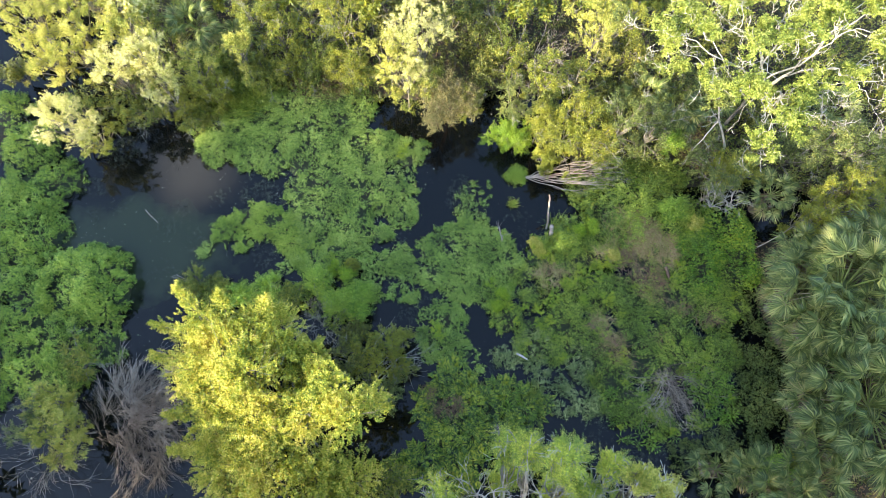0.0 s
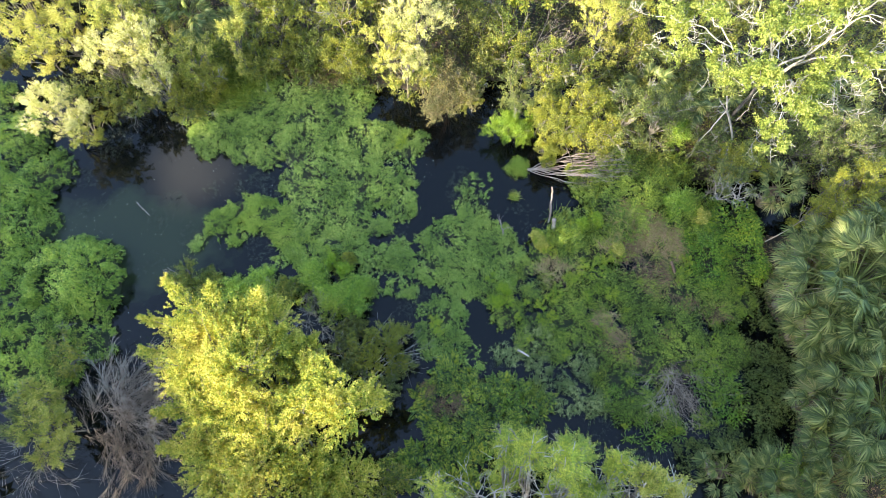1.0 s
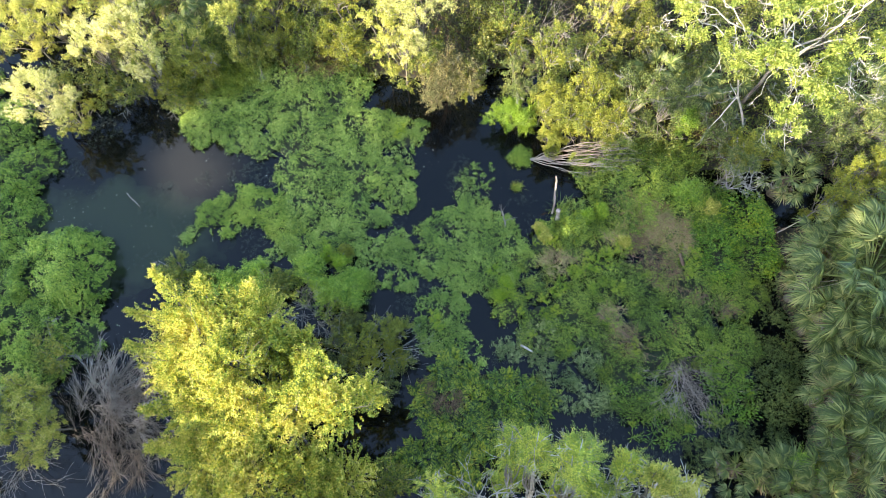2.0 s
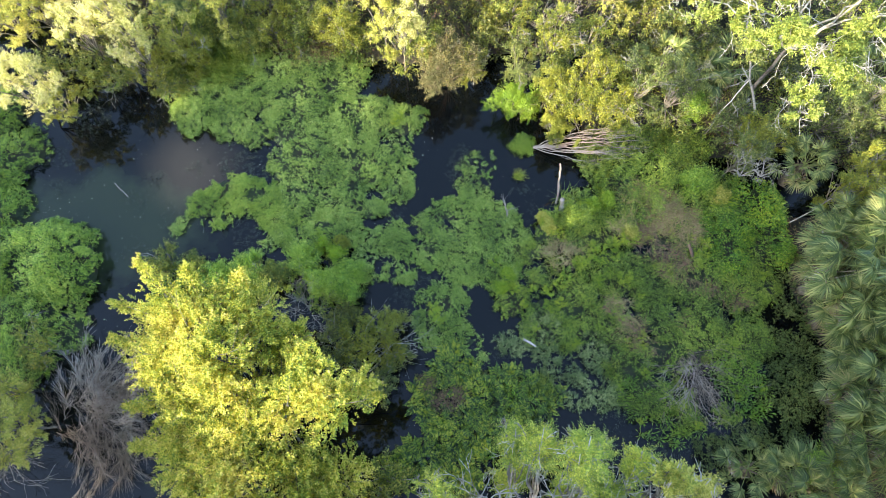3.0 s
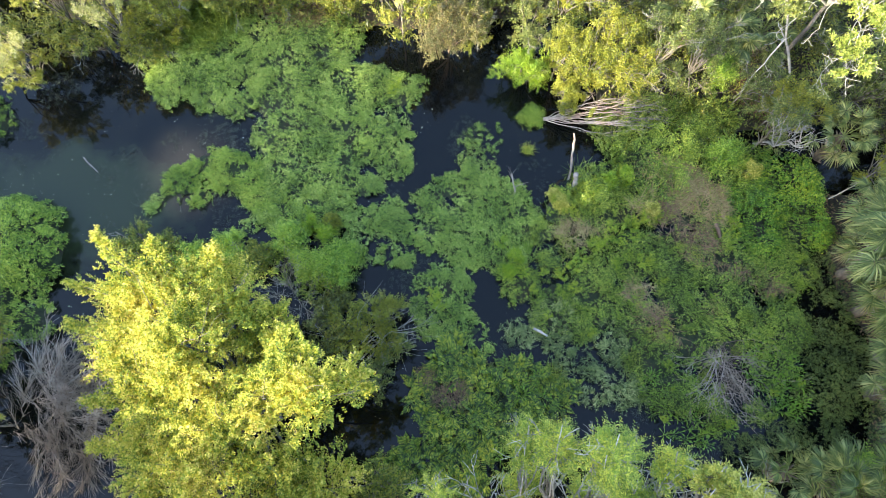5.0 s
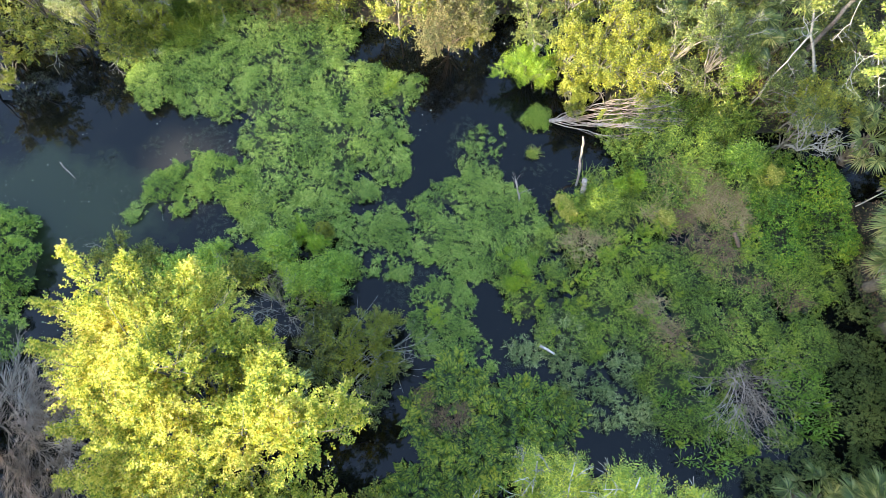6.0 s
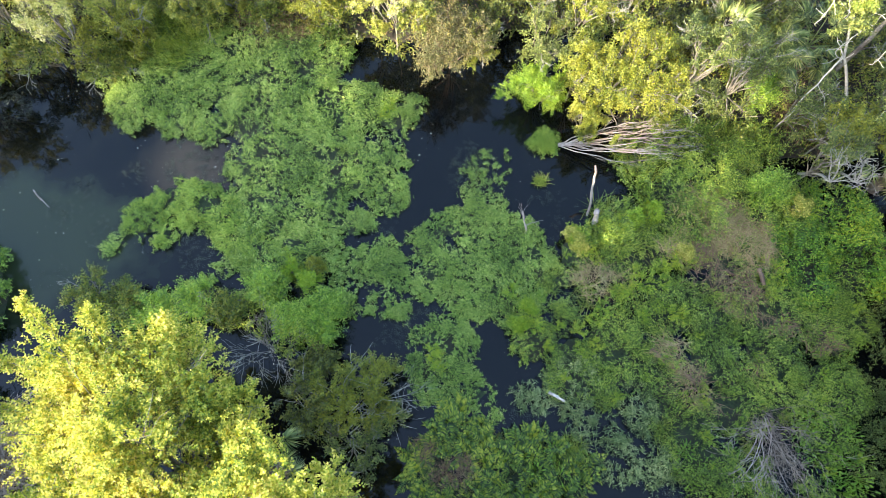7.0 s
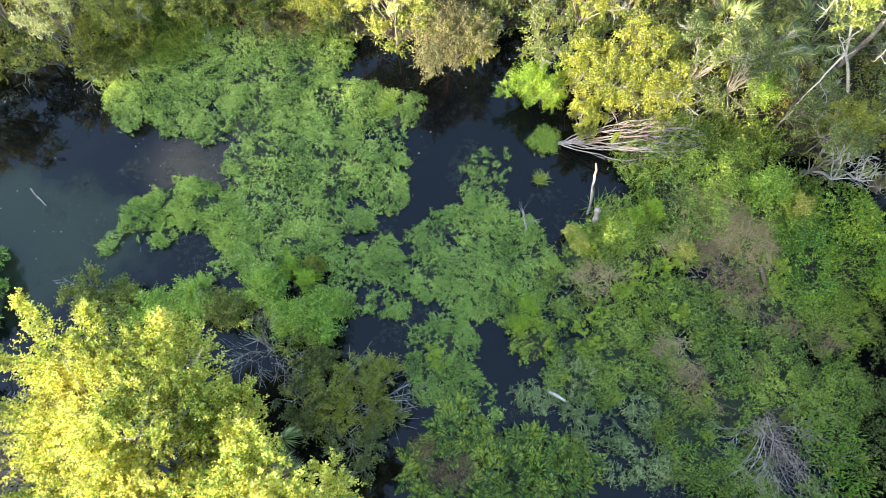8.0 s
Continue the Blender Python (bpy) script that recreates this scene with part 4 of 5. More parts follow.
KINDS = {
    "maple": (L_YELLOW, M_BARK, dict(dens=92, n=13, ln=0.056, wd=0.032, tw=0.24, pinnate=False, fingers=13), "sunlit yellow-green maple tree with ragged crown"),
    "pale": (L_PALE, M_BARK, dict(dens=46, n=11, ln=0.062, wd=0.028, tw=0.20, pinnate=False, fingers=9), "pale cream-green seeding shrub on the bank"),
    "gold": (L_GOLD, M_BARK, dict(dens=42, n=10, ln=0.066, wd=0.031, tw=0.21, pinnate=False, fingers=9), "golden yellow-green sunlit shrub on the bank"),
    "greyg": (L_GREYG, M_BARK, dict(dens=40, n=9, ln=0.066, wd=0.03, tw=0.24, pinnate=False, fingers=8, gappy=0.38), "grey-green open shrub with pale bare twigs"),
    "olive": (L_OLIVE, M_BARK, dict(dens=38, n=10, ln=0.068, wd=0.032, tw=0.22, pinnate=False, fingers=8), "yellow-olive wax myrtle shrub"),
    "green": (L_GREEN, M_BARK, dict(dens=28, n=9, ln=0.078, wd=0.038, tw=0.26, pinnate=False, fingers=7), "mid-green leafy shrub on the bank"),
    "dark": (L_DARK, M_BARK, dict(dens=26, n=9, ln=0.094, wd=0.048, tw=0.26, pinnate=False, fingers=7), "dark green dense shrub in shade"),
    "rust": (L_RUST, M_BROWNTWIG, dict(dens=58, n=10, ln=0.07, wd=0.028, tw=0.28, pinnate=False, fingers=7), "rusty olive shrub leaning over the water"),
    "lime": (L_LIME, M_BARK, dict(dens=70, n=12, ln=0.075, wd=0.022, tw=0.30, pinnate=True, fingers=6), "bright lime-green feathery shrub at the water's edge"),
    "feather": (L_FEATHER, M_LICHEN, dict(dens=50, n=15, ln=0.048, wd=0.018, tw=0.34, pinnate=True, fingers=8), "feathery light green tree with pale bare trunk"),
    "elder": (L_LIME2, M_BARK, dict(dens=48, n=11, ln=0.08, wd=0.032, tw=0.34, pinnate=True, fingers=7), "soft green compound-leaved shrub in the marsh"),
}


def tree(kind, x, y, z, r, lobes=None, lobe_count=8, seed=0, name="shrub", label="", category="shrub", group="", root=None, squash=0.75, bark=None, trunks=1, bare=0, fine=True, skirt=0, girth=1.0, **over):
    """A rooted trunk, limbs to every lobe of the crown, twigs, and leaves on the twigs."""
    g = np.random.default_rng(1000 + seed)
    leaf, bk, opt, lab = KINDS[kind]
    bk = bark or bk
    opt = {**opt, **over}
    lobes = lobes or sublobes((x, y, z), r, lobe_count, g, squash)
    if skirt:
        lobes = lobes + sublobes((x, y - 0.2 * r, z * 0.52), r * 0.95, int(lobe_count * skirt), g, 1.0)
    bx, by = root or (x, y)
    bz = float(ground_z(bx, by)) - 0.05
    top = thing(name, (bx, by, bz), label or lab, category, group)
    org = np.array([bx, by, bz])
    fork_z = bz + (z - bz) * 0.45
    rad = (0.02 + 0.015 * (z - bz)) * girth
    for k in range(trunks):
        fork = np.array([bx + (x - bx) * 0.5 + (g.normal(0, 0.25) if k else 0), by + (y - by) * 0.5 + (g.normal(0, 0.25) if k else 0), fork_z])
        pts, rr = bough(org, fork, rad, rad * 0.7, 0.06, 5, g)
        part("trunk", mesh("trunk", *join(chain(pts - org, rr, 8)), bk, True), top)
        for i, lb in enumerate(lobes[k::trunks]):
            pts, rr = bough(fork, np.array(lb[:3]) + np.array([0, 0, lb[3] * 0.3]), rad * 0.6, 0.012, 0.12, 6, g)
            geo = [chain(pts - org, rr, 5)]
            sg = []
            for j in ((6,) if fine else ()):
                sg += spray(pts[j] - org, pts[j] - pts[j - 1] + g.normal(0, 0.2, 3), lb[3] * 1.0, rr[j] * 0.6 + 0.004, 1, g, 0.7, 3)
            if sg:
                geo.append(segs_geo(sg, 3))
            part("limb", mesh("limb", *join(*geo), bk, True), top)
    crown, twigs = crown_geo(lobes, g, squash=squash + 0.1, lean_blade=kind not in ("maple", "feather"), **opt)
    part("crown", mesh("crown", crown[0] - org, crown[1], leaf), top)
    tagged(part("twig_layer", mesh("twig_layer", twigs[0] - org, twigs[1], bk), top), kind="stuff")
    for k in range(bare):
        lb = lobes[k % len(lobes)]
        st = np.array(lb[:3]) - org
        out = unit(np.array([lb[0] - x, lb[1] - y, 0.25 * r]) + g.normal(0, 0.3 * r, 3))
        part("bare_branch", mesh("bare_branch", *segs_geo(spray(st, out, lb[3] * 1.5, 0.013, 2, g, 0.5, 4), 4), M_LICHEN, True), top, "pale bare branch")
    return top


def bare_bush(x, y, z, r, seed, mat, label, name="dead_bush", stems=14, lean=(0, 0), depth=2, kids=4, grav=0.02, rad=0.018, category="dead shrub", roots=0.1):
    g = np.random.default_rng(2000 + seed)
    bz = max(float(ground_z(x, y)), -0.25) - 0.04
    top = thing(name, (x, y, bz), label, category)
    for i in range(stems):
        a = 2.4 * i
        d = np.array([math.cos(a) * g.uniform(0.3, 1) + lean[0], math.sin(a) * g.uniform(0.3, 1) + lean[1], g.uniform(0.35, 1.0) * z / r])
        q = roots * math.sqrt(i / stems)
        st = np.array([math.cos(a) * q, math.sin(a) * q, 0])
        part("stem", mesh("stem", *segs_geo(spray(st, d, r * g.uniform(0.7, 1.15), rad * g.uniform(0.6, 1.3), depth, g, 0.42, kids, grav, 0.003), 3), mat, True), top)
    return top


# the sunlit yellow-green tree by the pool
YL = [
    (-6.2, 2.9, 4.2, 1.05), (-6.7, 3.5, 4.4, 0.6), (-6.9, 3.0, 3.9, 0.5), (-7.0, 2.4, 3.7, 0.5), (-5.6, 3.6, 4.2, 0.6), (-4.7, 3.2, 4.2, 0.8),
    (-3.9, 2.5, 3.4, 0.6), (-5.3, 2.1, 4.6, 1.1), (-6.8, 2.2, 4.0, 0.9), (-6.2, 1.3, 3.7, 0.9), (-6.8, 1.1, 3.2, 0.6), (-6.6, 0.2, 2.9, 0.7),
    (-5.2, 1.1, 4.3, 1.0), (-4.1, 1.6, 3.5, 0.7), (-2.7, 1.6, 5.4, 0.75), (-2.2, 1.0, 5.5, 0.75), (-3.3, 1.0, 5.2, 0.7), (-1.8, 1.4, 5.0, 0.5),
]
YL += [
    (-5.9, -0.3, 3.2, 1.1), (-4.6, -0.2, 3.9, 1.1), (-3.4, -0.4, 3.6, 0.9), (-2.5, -0.6, 3.2, 0.9), (-4.2, 0.5, 4.4, 0.8), (-5.2, -1.4, 3.2, 1.1),
    (-3.2, -1.6, 3.2, 1.1), (-4.4, 2.7, 4.1, 0.75), (-3.7, 2.9, 3.8, 0.55), (-3.4, 2.1, 4.2, 0.6), (-4.9, 3.8, 3.7, 0.5), (-3.6, 1.2, 4.4, 0.6),
]
tree("maple", -4.6, 1.2, 4.4, 3.0, YL, seed=1, name="maple_tree", category="tree", root=(-4.4, 0.9), trunks=3, gappy=0.30)
# leaders that stand out of its crown
for i, (a, b) in enumerate([((-6.8, 3.6, 4.5), (-7.5, 4.4, 4.8)), ((-7.2, 3.2, 4.0), (-8.3, 3.55, 4.1)), ((-7.2, 2.5, 3.8), (-8.35, 2.65, 3.9)), ((-5.3, 3.5, 4.4), (-4.95, 4.15, 4.8)),
                            ((-6.0, 3.6, 4.5), (-6.3, 4.3, 4.8)), ((-7.0, 1.1, 3.3), (-7.9, 1.05, 3.3)), ((-6.9, 0.2, 3.0), (-7.7, 0.05, 3.1)), ((-6.9, 1.5, 3.4), (-7.5, 1.75, 3.6))]):
    a, b = np.array(a), np.array(b)
    g = np.random.default_rng(60 + i)
    t = g.uniform(0, 1, 130)[:, None]
    base = a + (b - a) * t
    q = base + g.normal(0, 1, (130, 3)) * 0.16 * (1.15 - t)
    lead = bpy.data.objects["maple_tree"]
    org = np.array(lead.location)
    pts, rr = bough(a, b, 0.018, 0.006, 0.06, 5, g)
    arm = part("leader", mesh("leader", *chain(pts - org, rr, 4), M_BARK), lead)
    part("leader_leaves", mesh("leader_leaves", *sprigs(q - org, unit(b - a + g.normal(0, 0.5, (130, 3))), 0.22, 11, 0.062, 0.036), L_YELLOW), arm)

# trees and shrubs round the water: kind, x, y, height of the middle of the crown, radius, lobes
BANK_NW = [
    ("pale", -13.6, 11.2, 2.1, 1.25, 9), ("pale", -11.9, 12.8, 3.0, 0.95, 8), ("pale", -10.4, 13.0, 3.5, 1.0, 9), ("pale", -10.1, 12.2, 2.7, 0.75, 7), ("gold", -9.25, 13.3, 2.3, 0.85, 7), ("gold", -15.5, 15.1, 3.0, 1.2, 8),
    ("gold", -14.9, 13.8, 2.4, 0.9, 7), ("gold", -13.8, 14.0, 2.6, 0.9, 7), ("gold", -14.0, 15.2, 2.8, 1.0, 7), ("dark", -16.7, 13.8, 1.0, 0.8, 6), ("gold", -12.0, 14.6, 2.6, 1.1, 8), ("green", -10.6, 15.3, 2.2, 1.0, 7),
    ("olive", -8.9, 13.0, 1.0, 0.6, 6), ("green", -8.1, 14.3, 1.3, 0.7, 6), ("green", -7.1, 13.9, 0.9, 0.65, 6), ("olive", -6.2, 14.1, 1.1, 0.65, 6), ("green", -5.4, 13.9, 0.8, 0.55, 6), ("olive", -4.5, 14.3, 1.2, 0.65, 6),
]
BANK_NW += [
    ("green", -3.2, 13.8, 0.9, 0.6, 6), ("gold", -7.6, 13.9, 2.6, 0.7, 7), ("olive", -7.2, 15.4, 2.8, 1.0, 7), ("olive", -5.4, 15.6, 2.5, 1.1, 7), ("olive", -4.0, 15.2, 3.0, 1.2, 8), ("green", -5.2, 14.5, 1.2, 0.9, 7),
    ("olive", -3.7, 14.0, 1.4, 0.8, 7), ("gold", -2.1, 13.6, 2.9, 0.85, 7), ("pale", -1.1, 14.1, 3.5, 1.2, 10), ("pale", -1.45, 13.0, 2.6, 0.75, 7), ("green", -0.9, 13.2, 1.7, 0.8, 7), ("rust", 0.05, 12.45, 1.3, 1.1, 16),
    ("olive", 0.75, 12.6, 1.3, 0.6, 6), ("olive", -9.0, 17.0, 2.4, 1.3, 7), ("dark", -2.2, 16.4, 1.8, 1.1, 7), ("gold", -13.2, 16.8, 2.6, 1.2, 7), ("green", -17.6, 16.9, 2.4, 1.2, 7), ("olive", -13.0, 11.0, 1.2, 0.9, 8),
]
BANK_NW += [
    ("green", -11.1, 12.3, 1.2, 0.9, 8), ("olive", -10.0, 12.4, 1.4, 0.8, 7), ("green", -9.5, 12.0, 0.7, 0.6, 6), ("green", -12.1, 12.2, 1.1, 0.8, 7), ("green", -13.8, 12.2, 1.2, 0.8, 7), ("gold", -11.2, 13.9, 2.7, 0.9, 7),
    ("olive", -8.6, 12.9, 1.7, 0.6, 6), ("olive", -6.3, 14.9, 2.3, 0.9, 7), ("olive", -6.4, 16.6, 2.6, 1.0, 7), ("olive", -3.0, 16.2, 2.8, 1.0, 7), ("pale", -11.5, 15.9, 2.7, 0.9, 7), ("gold", -15.2, 16.6, 2.4, 1.0, 7),
]
BANK_NE = [
    ("olive", 3.55, 13.1, 2.6, 0.75, 7), ("olive", 4.2, 11.0, 2.0, 1.0, 10), ("olive", 5.3, 11.1, 2.0, 0.9, 9), ("olive", 4.9, 11.8, 2.3, 0.75, 7), ("olive", 3.35, 11.5, 1.9, 0.6, 6), ("olive", 3.6, 10.5, 1.2, 0.55, 5),
    ("lime", 2.35, 11.4, 0.8, 0.8, 12), ("greyg", 2.5, 12.7, 1.6, 0.75, 7), ("gold", 5.3, 14.5, 3.2, 1.15, 8), ("dark", 1.2, 15.2, 1.8, 1.1, 7), ("green", 2.2, 14.5, 1.8, 1.0, 7), ("dark", 1.4, 13.9, 1.2, 0.85, 6),
    ("green", 4.8, 13.3, 2.0, 0.8, 6), ("green", 3.9, 12.3, 1.4, 0.6, 6), ("greyg", 6.15, 11.0, 3.3, 0.8, 8), ("greyg", 7.2, 10.9, 2.9, 0.75, 8), ("greyg", 8.8, 10.4, 2.0, 0.65, 6), ("olive", 9.7, 9.8, 1.9, 0.6, 6),
]
BANK_NE += [
    ("greyg", 9.3, 9.0, 2.2, 0.5, 5), ("elder", 8.1, 8.5, 0.9, 0.36, 5), ("elder", 8.2, 11.3, 1.1, 0.36, 5), ("olive", 13.3, 8.1, 2.3, 1.2, 10), ("olive", 12.3, 7.95, 2.0, 0.8, 7), ("olive", 14.2, 8.7, 2.4, 0.9, 7),
    ("greyg", 13.2, 10.7, 2.3, 1.1, 8), ("greyg", 14.3, 10.3, 2.3, 1.1, 8), ("greyg", 12.2, 10.3, 1.9, 0.9, 7), ("greyg", 11.3, 10.8, 2.0, 0.8, 6), ("dark", 6.6, 14.4, 1.8, 1.1, 7), ("dark", 8.2, 13.6, 1.5, 1.1, 7),
    ("dark", 11.0, 12.6, 1.3, 1.1, 7), ("dark", 0.2, 16.4, 2.0, 1.2, 7), ("green", 2.6, 16.3, 2.4, 1.2, 7), ("green", 7.2, 16.6, 2.4, 1.3, 7), ("dark", 10.2, 15.6, 2.0, 1.3, 7), ("green", 13.4, 14.4, 2.2, 1.3, 7),
]
BANK_NE += [
    ("dark", 16.4, 13.6, 1.8, 1.3, 7), ("green", 5.0, 17.2, 2.2, 1.2, 7), ("green", 16.6, 10.2, 2.0, 1.2, 7), ("green", 7.6, 12.2, 1.5, 0.8, 6), ("dark", 6.2, 12.7, 1.4, 0.8, 6), ("olive", 10.6, 9.9, 1.4, 0.6, 5),
    ("olive", 9.9, 10.1, 1.0, 0.5, 6), ("olive", 6.2, 15.2, 3.0, 1.0, 7),
]
BANK_SOUTH = [
    ("gold", -11.65, 0.45, 2.0, 0.95, 9), ("gold", -12.5, 1.5, 1.8, 0.75, 7), ("greyg", -12.8, 0.7, 1.9, 0.8, 6), ("olive", -1.8, 3.65, 1.0, 0.65, 8), ("olive", -2.5, 3.1, 0.8, 0.7, 8), ("greyg", -2.1, 2.1, 0.7, 0.75, 7),
    ("olive", -1.6, 2.9, 0.8, 0.5, 6), ("dark", -3.1, 3.0, 0.8, 0.7, 6), ("greyg", -1.45, 2.8, 0.6, 0.5, 5), ("dark", -3.0, 3.9, 0.5, 0.5, 5), ("green", -1.6, -0.7, 1.7, 0.75, 6), ("elder", -4.45, 5.8, 0.7, 0.34, 6),
    ("lime", -3.5, 6.1, 0.55, 0.24, 5), ("elder", -2.95, 5.5, 0.55, 0.28, 5), ("elder", -3.8, 5.0, 0.7, 0.32, 5), ("lime", -3.95, 6.35, 0.5, 0.17, 4), ("olive", -3.3, 6.5, 0.5, 0.18, 4), ("lime", -4.2, 5.3, 0.6, 0.18, 4),
]
BANK_SOUTH += [
    ("elder", -3.05, 4.85, 0.6, 0.32, 5), ("elder", -6.2, 5.5, 0.65, 0.45, 6), ("green", -5.4, 5.3, 0.7, 0.42, 5), ("elder", -7.2, 5.2, 0.6, 0.4, 5), ("green", -8.9, 5.55, 0.6, 0.5, 6), ("green", -8.05, 5.45, 0.6, 0.5, 5),
    ("green", -12.2, 2.9, 0.9, 0.8, 6), ("green", 14.3, -0.2, 1.2, 0.8, 6), ("olive", 10.9, 0.1, 1.5, 0.45, 4), ("elder", 10.3, -0.1, 1.3, 0.45, 5), ("gold", 8.85, 8.1, 0.95, 0.2, 5), ("lime", 4.75, 7.75, 0.75, 0.17, 4),
    ("lime", 5.28, 7.95, 0.8, 0.2, 4), ("gold", 3.35, 7.1, 0.6, 0.17, 4), ("gold", 3.2, 7.45, 0.5, 0.12, 4), ("gold", 5.95, 6.9, 0.7, 0.14, 4), ("lime", 2.05, 5.5, 0.45, 0.14, 4), ("lime", 1.85, 5.05, 0.4, 0.12, 4),
]
BANK_SOUTH += [
    ("green", 0.6, -1.9, 1.2, 0.9, 7), ("green", 2.2, -1.8, 1.4, 0.9, 7), ("dark", 3.8, -1.9, 1.3, 0.9, 7), ("green", 5.4, -1.9, 1.5, 0.9, 7), ("green", 7.0, -1.7, 1.3, 0.8, 6), ("green", 4.6, -1.3, 1.6, 0.6, 6),
]
BANK = BANK_NW + BANK_NE + BANK_SOUTH
for i, (k, x, y, z, r, n) in enumerate(BANK):
    tree(k, x, y, z, r, lobe_count=n, seed=10 + i, girth=0.6, **(dict(tw=0.12, dens=120) if r < 0.25 else {}), skirt=0.6 if z > 1.6 * r and y < 15.8 and k != "pale" else 0, **(dict(dens=9, ln=0.16, wd=0.08) if y > 15.8 or x > 16 else {}), root=(x - 0.1, y + 0.15 * r), trunks=2 if r > 1.1 else 1, bare=4 if k == "greyg" else 3 if k in ("green", "olive", "dark") and i % 2 == 0 else 0, name="shrub", group=k + " shrubs")
# the pale-branched shrub that leans over the channel
bare_bush(-2.5, 2.3, 2.5, 1.6, 3, M_BLEACH, "pale lichened bare branches over a dark shrub", "bare_branches", 5, (0.45, 0.75), 2, 4, 0.0, 0.03, "dead branches")

# feathery trees south of the marsh
for i, (x, y, z, r, n) in enumerate([(1.8, 0.3, 4.0, 0.42, 8), (2.35, 0.25, 4.6, 0.48, 9), (3.15, 0.05, 5.6, 0.5, 11), (4.4, -0.1, 5.0, 0.36, 7), (4.85, -0.3, 6.0, 0.32, 7), (5.62, -0.6, 5.5, 0.34, 7), (-0.04, -0.78, 4.2, 0.4, 7), (3.75, -0.7, 4.6, 0.34, 6)]):
    t = tree("gold" if x > 4.8 else "feather", x, y, z, r, lobe_count=n, seed=200 + i, label="slender tree with yellowing leaves and pale stems" if x > 4.8 else "", root=(x + 0.15, y - 2.2), trunks=1, name="feathery_tree", category="tree", group="feathery trees", squash=1.5, bare=4, gappy=0.34, dens=60, girth=0.5)
    if i % 2 == 0:
        tree("feather", x + 0.1, y - 0.9, z * 0.5, r * 0.9, lobe_count=n, seed=260 + i, root=(x + 0.2, y - 1.6), name="feathery_tree", category="tree", group="feathery trees", squash=1.2, gappy=0.36, dens=34, girth=0.5)
    g = np.random.default_rng(230 + i)
    org = np.array(t.location)
    for k in range(2):
        e = np.array([x + g.normal(0, 0.4 * r * (k > 0)), y + r * 0.8 - 0.35 * k, z + r * 1.55])
        pts, rr = bough(org + np.array([0, 0.5, z * 0.3]), e, 0.042 - 0.010 * k, 0.009, 0.05, 8, g)
        sg = []
        for j in (5, 6, 7):
            sg += spray(pts[j] - org, unit(pts[j] - pts[j - 1]) + g.normal(0, 0.5, 3), 0.45, 0.012, 1, g, 0.5, 4, 0.0, 0.006)
        part("leader", mesh("leader", *join(chain(pts - org, rr, 6), segs_geo(sg, 3)), M_WHITEWOOD, True), t, "pale bare upright stem")


def bare_tree(x, y, z, r, seed, root, wood=M_WHITEWOOD, label="leafless tree with pale crooked twigs over the marsh"):
    """A leafless tree: a leaning trunk and crooked forking limbs."""
    g = np.random.default_rng(4000 + seed)
    org = np.array([root[0], root[1], float(ground_z(*root)) - 0.05])
    top = thing("bare_tree", org, label, "dead tree", "leafless trees")
    fork = np.array([x, y - 0.3 * r, z - 1.1 * r])
    pts, rr = bough(org, fork, 0.07 * r + 0.008, 0.04 * r + 0.005, 0.10, 7, g)
    part("trunk", mesh("trunk", *chain(pts - org, rr, 7), wood, True), top)
    for i in range(5):
        a = 2.4 * i
        d = np.array([math.cos(a) * 0.7, math.sin(a) * 0.7 + 0.25, 0.9])
        part("limb", mesh("limb", *segs_geo(spray(fork - org, d, r * g.uniform(0.9, 1.4), 0.016, 2, g, 0.5, 3, 0.0, 0.005), 4), wood, True), top)
    return top


for i, (x, y, z, r) in enumerate([(1.05, -0.75, 3.7, 0.7), (0.6, -1.0, 3.4, 0.5), (4.35, -0.6, 4.6, 0.6), (3.9, -0.5, 4.8, 0.5), (2.7, -0.7, 4.6, 0.5), (5.2, -0.6, 5.0, 0.5), (1.5, -0.7, 4.0, 0.5)]):
    bare_tree(x, y, z, r, i, (x + 0.2, y - 1.8))

# the tall pale-limbed tree on the east bank
def gnarl(base, d, length, rad, depth, g, kids=3, thin=0.009):
    """Segments of a crooked, much-forked old limb."""
    segs, stack = [], [(np.asarray(base, float), unit(np.asarray(d, float)), length, rad, depth)]
    while stack:
        p, v, ln, r, k = stack.pop()
        for i in range(5):
            v = unit(v + g.normal(0, 0.30, 3) + np.array([0, 0, 0.04]))
            q = p + v * ln / 5
            rr = max(r * 0.86, thin)
            segs.append((p, q, r, rr))
            if k and i > 0 and g.random() < kids / 4:
                stack.append((q, unit(v + g.normal(0, 0.75, 3)), ln * g.uniform(0.4, 0.7), max(rr * 0.65, thin), k - 1))
            p, r = q, rr
    return segs


def pale_tree():
    g = np.random.default_rng(77)
    base = np.array([10.3, 11.9, float(ground_z(10.3, 11.9)) - 0.05])
    top = thing("pale_limbed_tree", base, "tall tree with bleached white limbs and golden-green leaf clusters", "tree")
    fork = np.array([10.2, 11.8, 3.4])
    pts, rr = bough(base, fork, 0.075, 0.045, 0.10, 6, g)
    part("trunk", mesh("trunk", *chain(pts - base, rr, 9), M_BARK, True), top)
    mains = [(7.6, 11.7, 5.2), (8.7, 12.6, 5.6), (10.2, 13.0, 6.0), (11.8, 12.3, 5.9), (12.3, 11.2, 5.3), (10.4, 10.6, 5.2), (9.1, 10.6, 5.2), (13.0, 13.2, 6.0)]
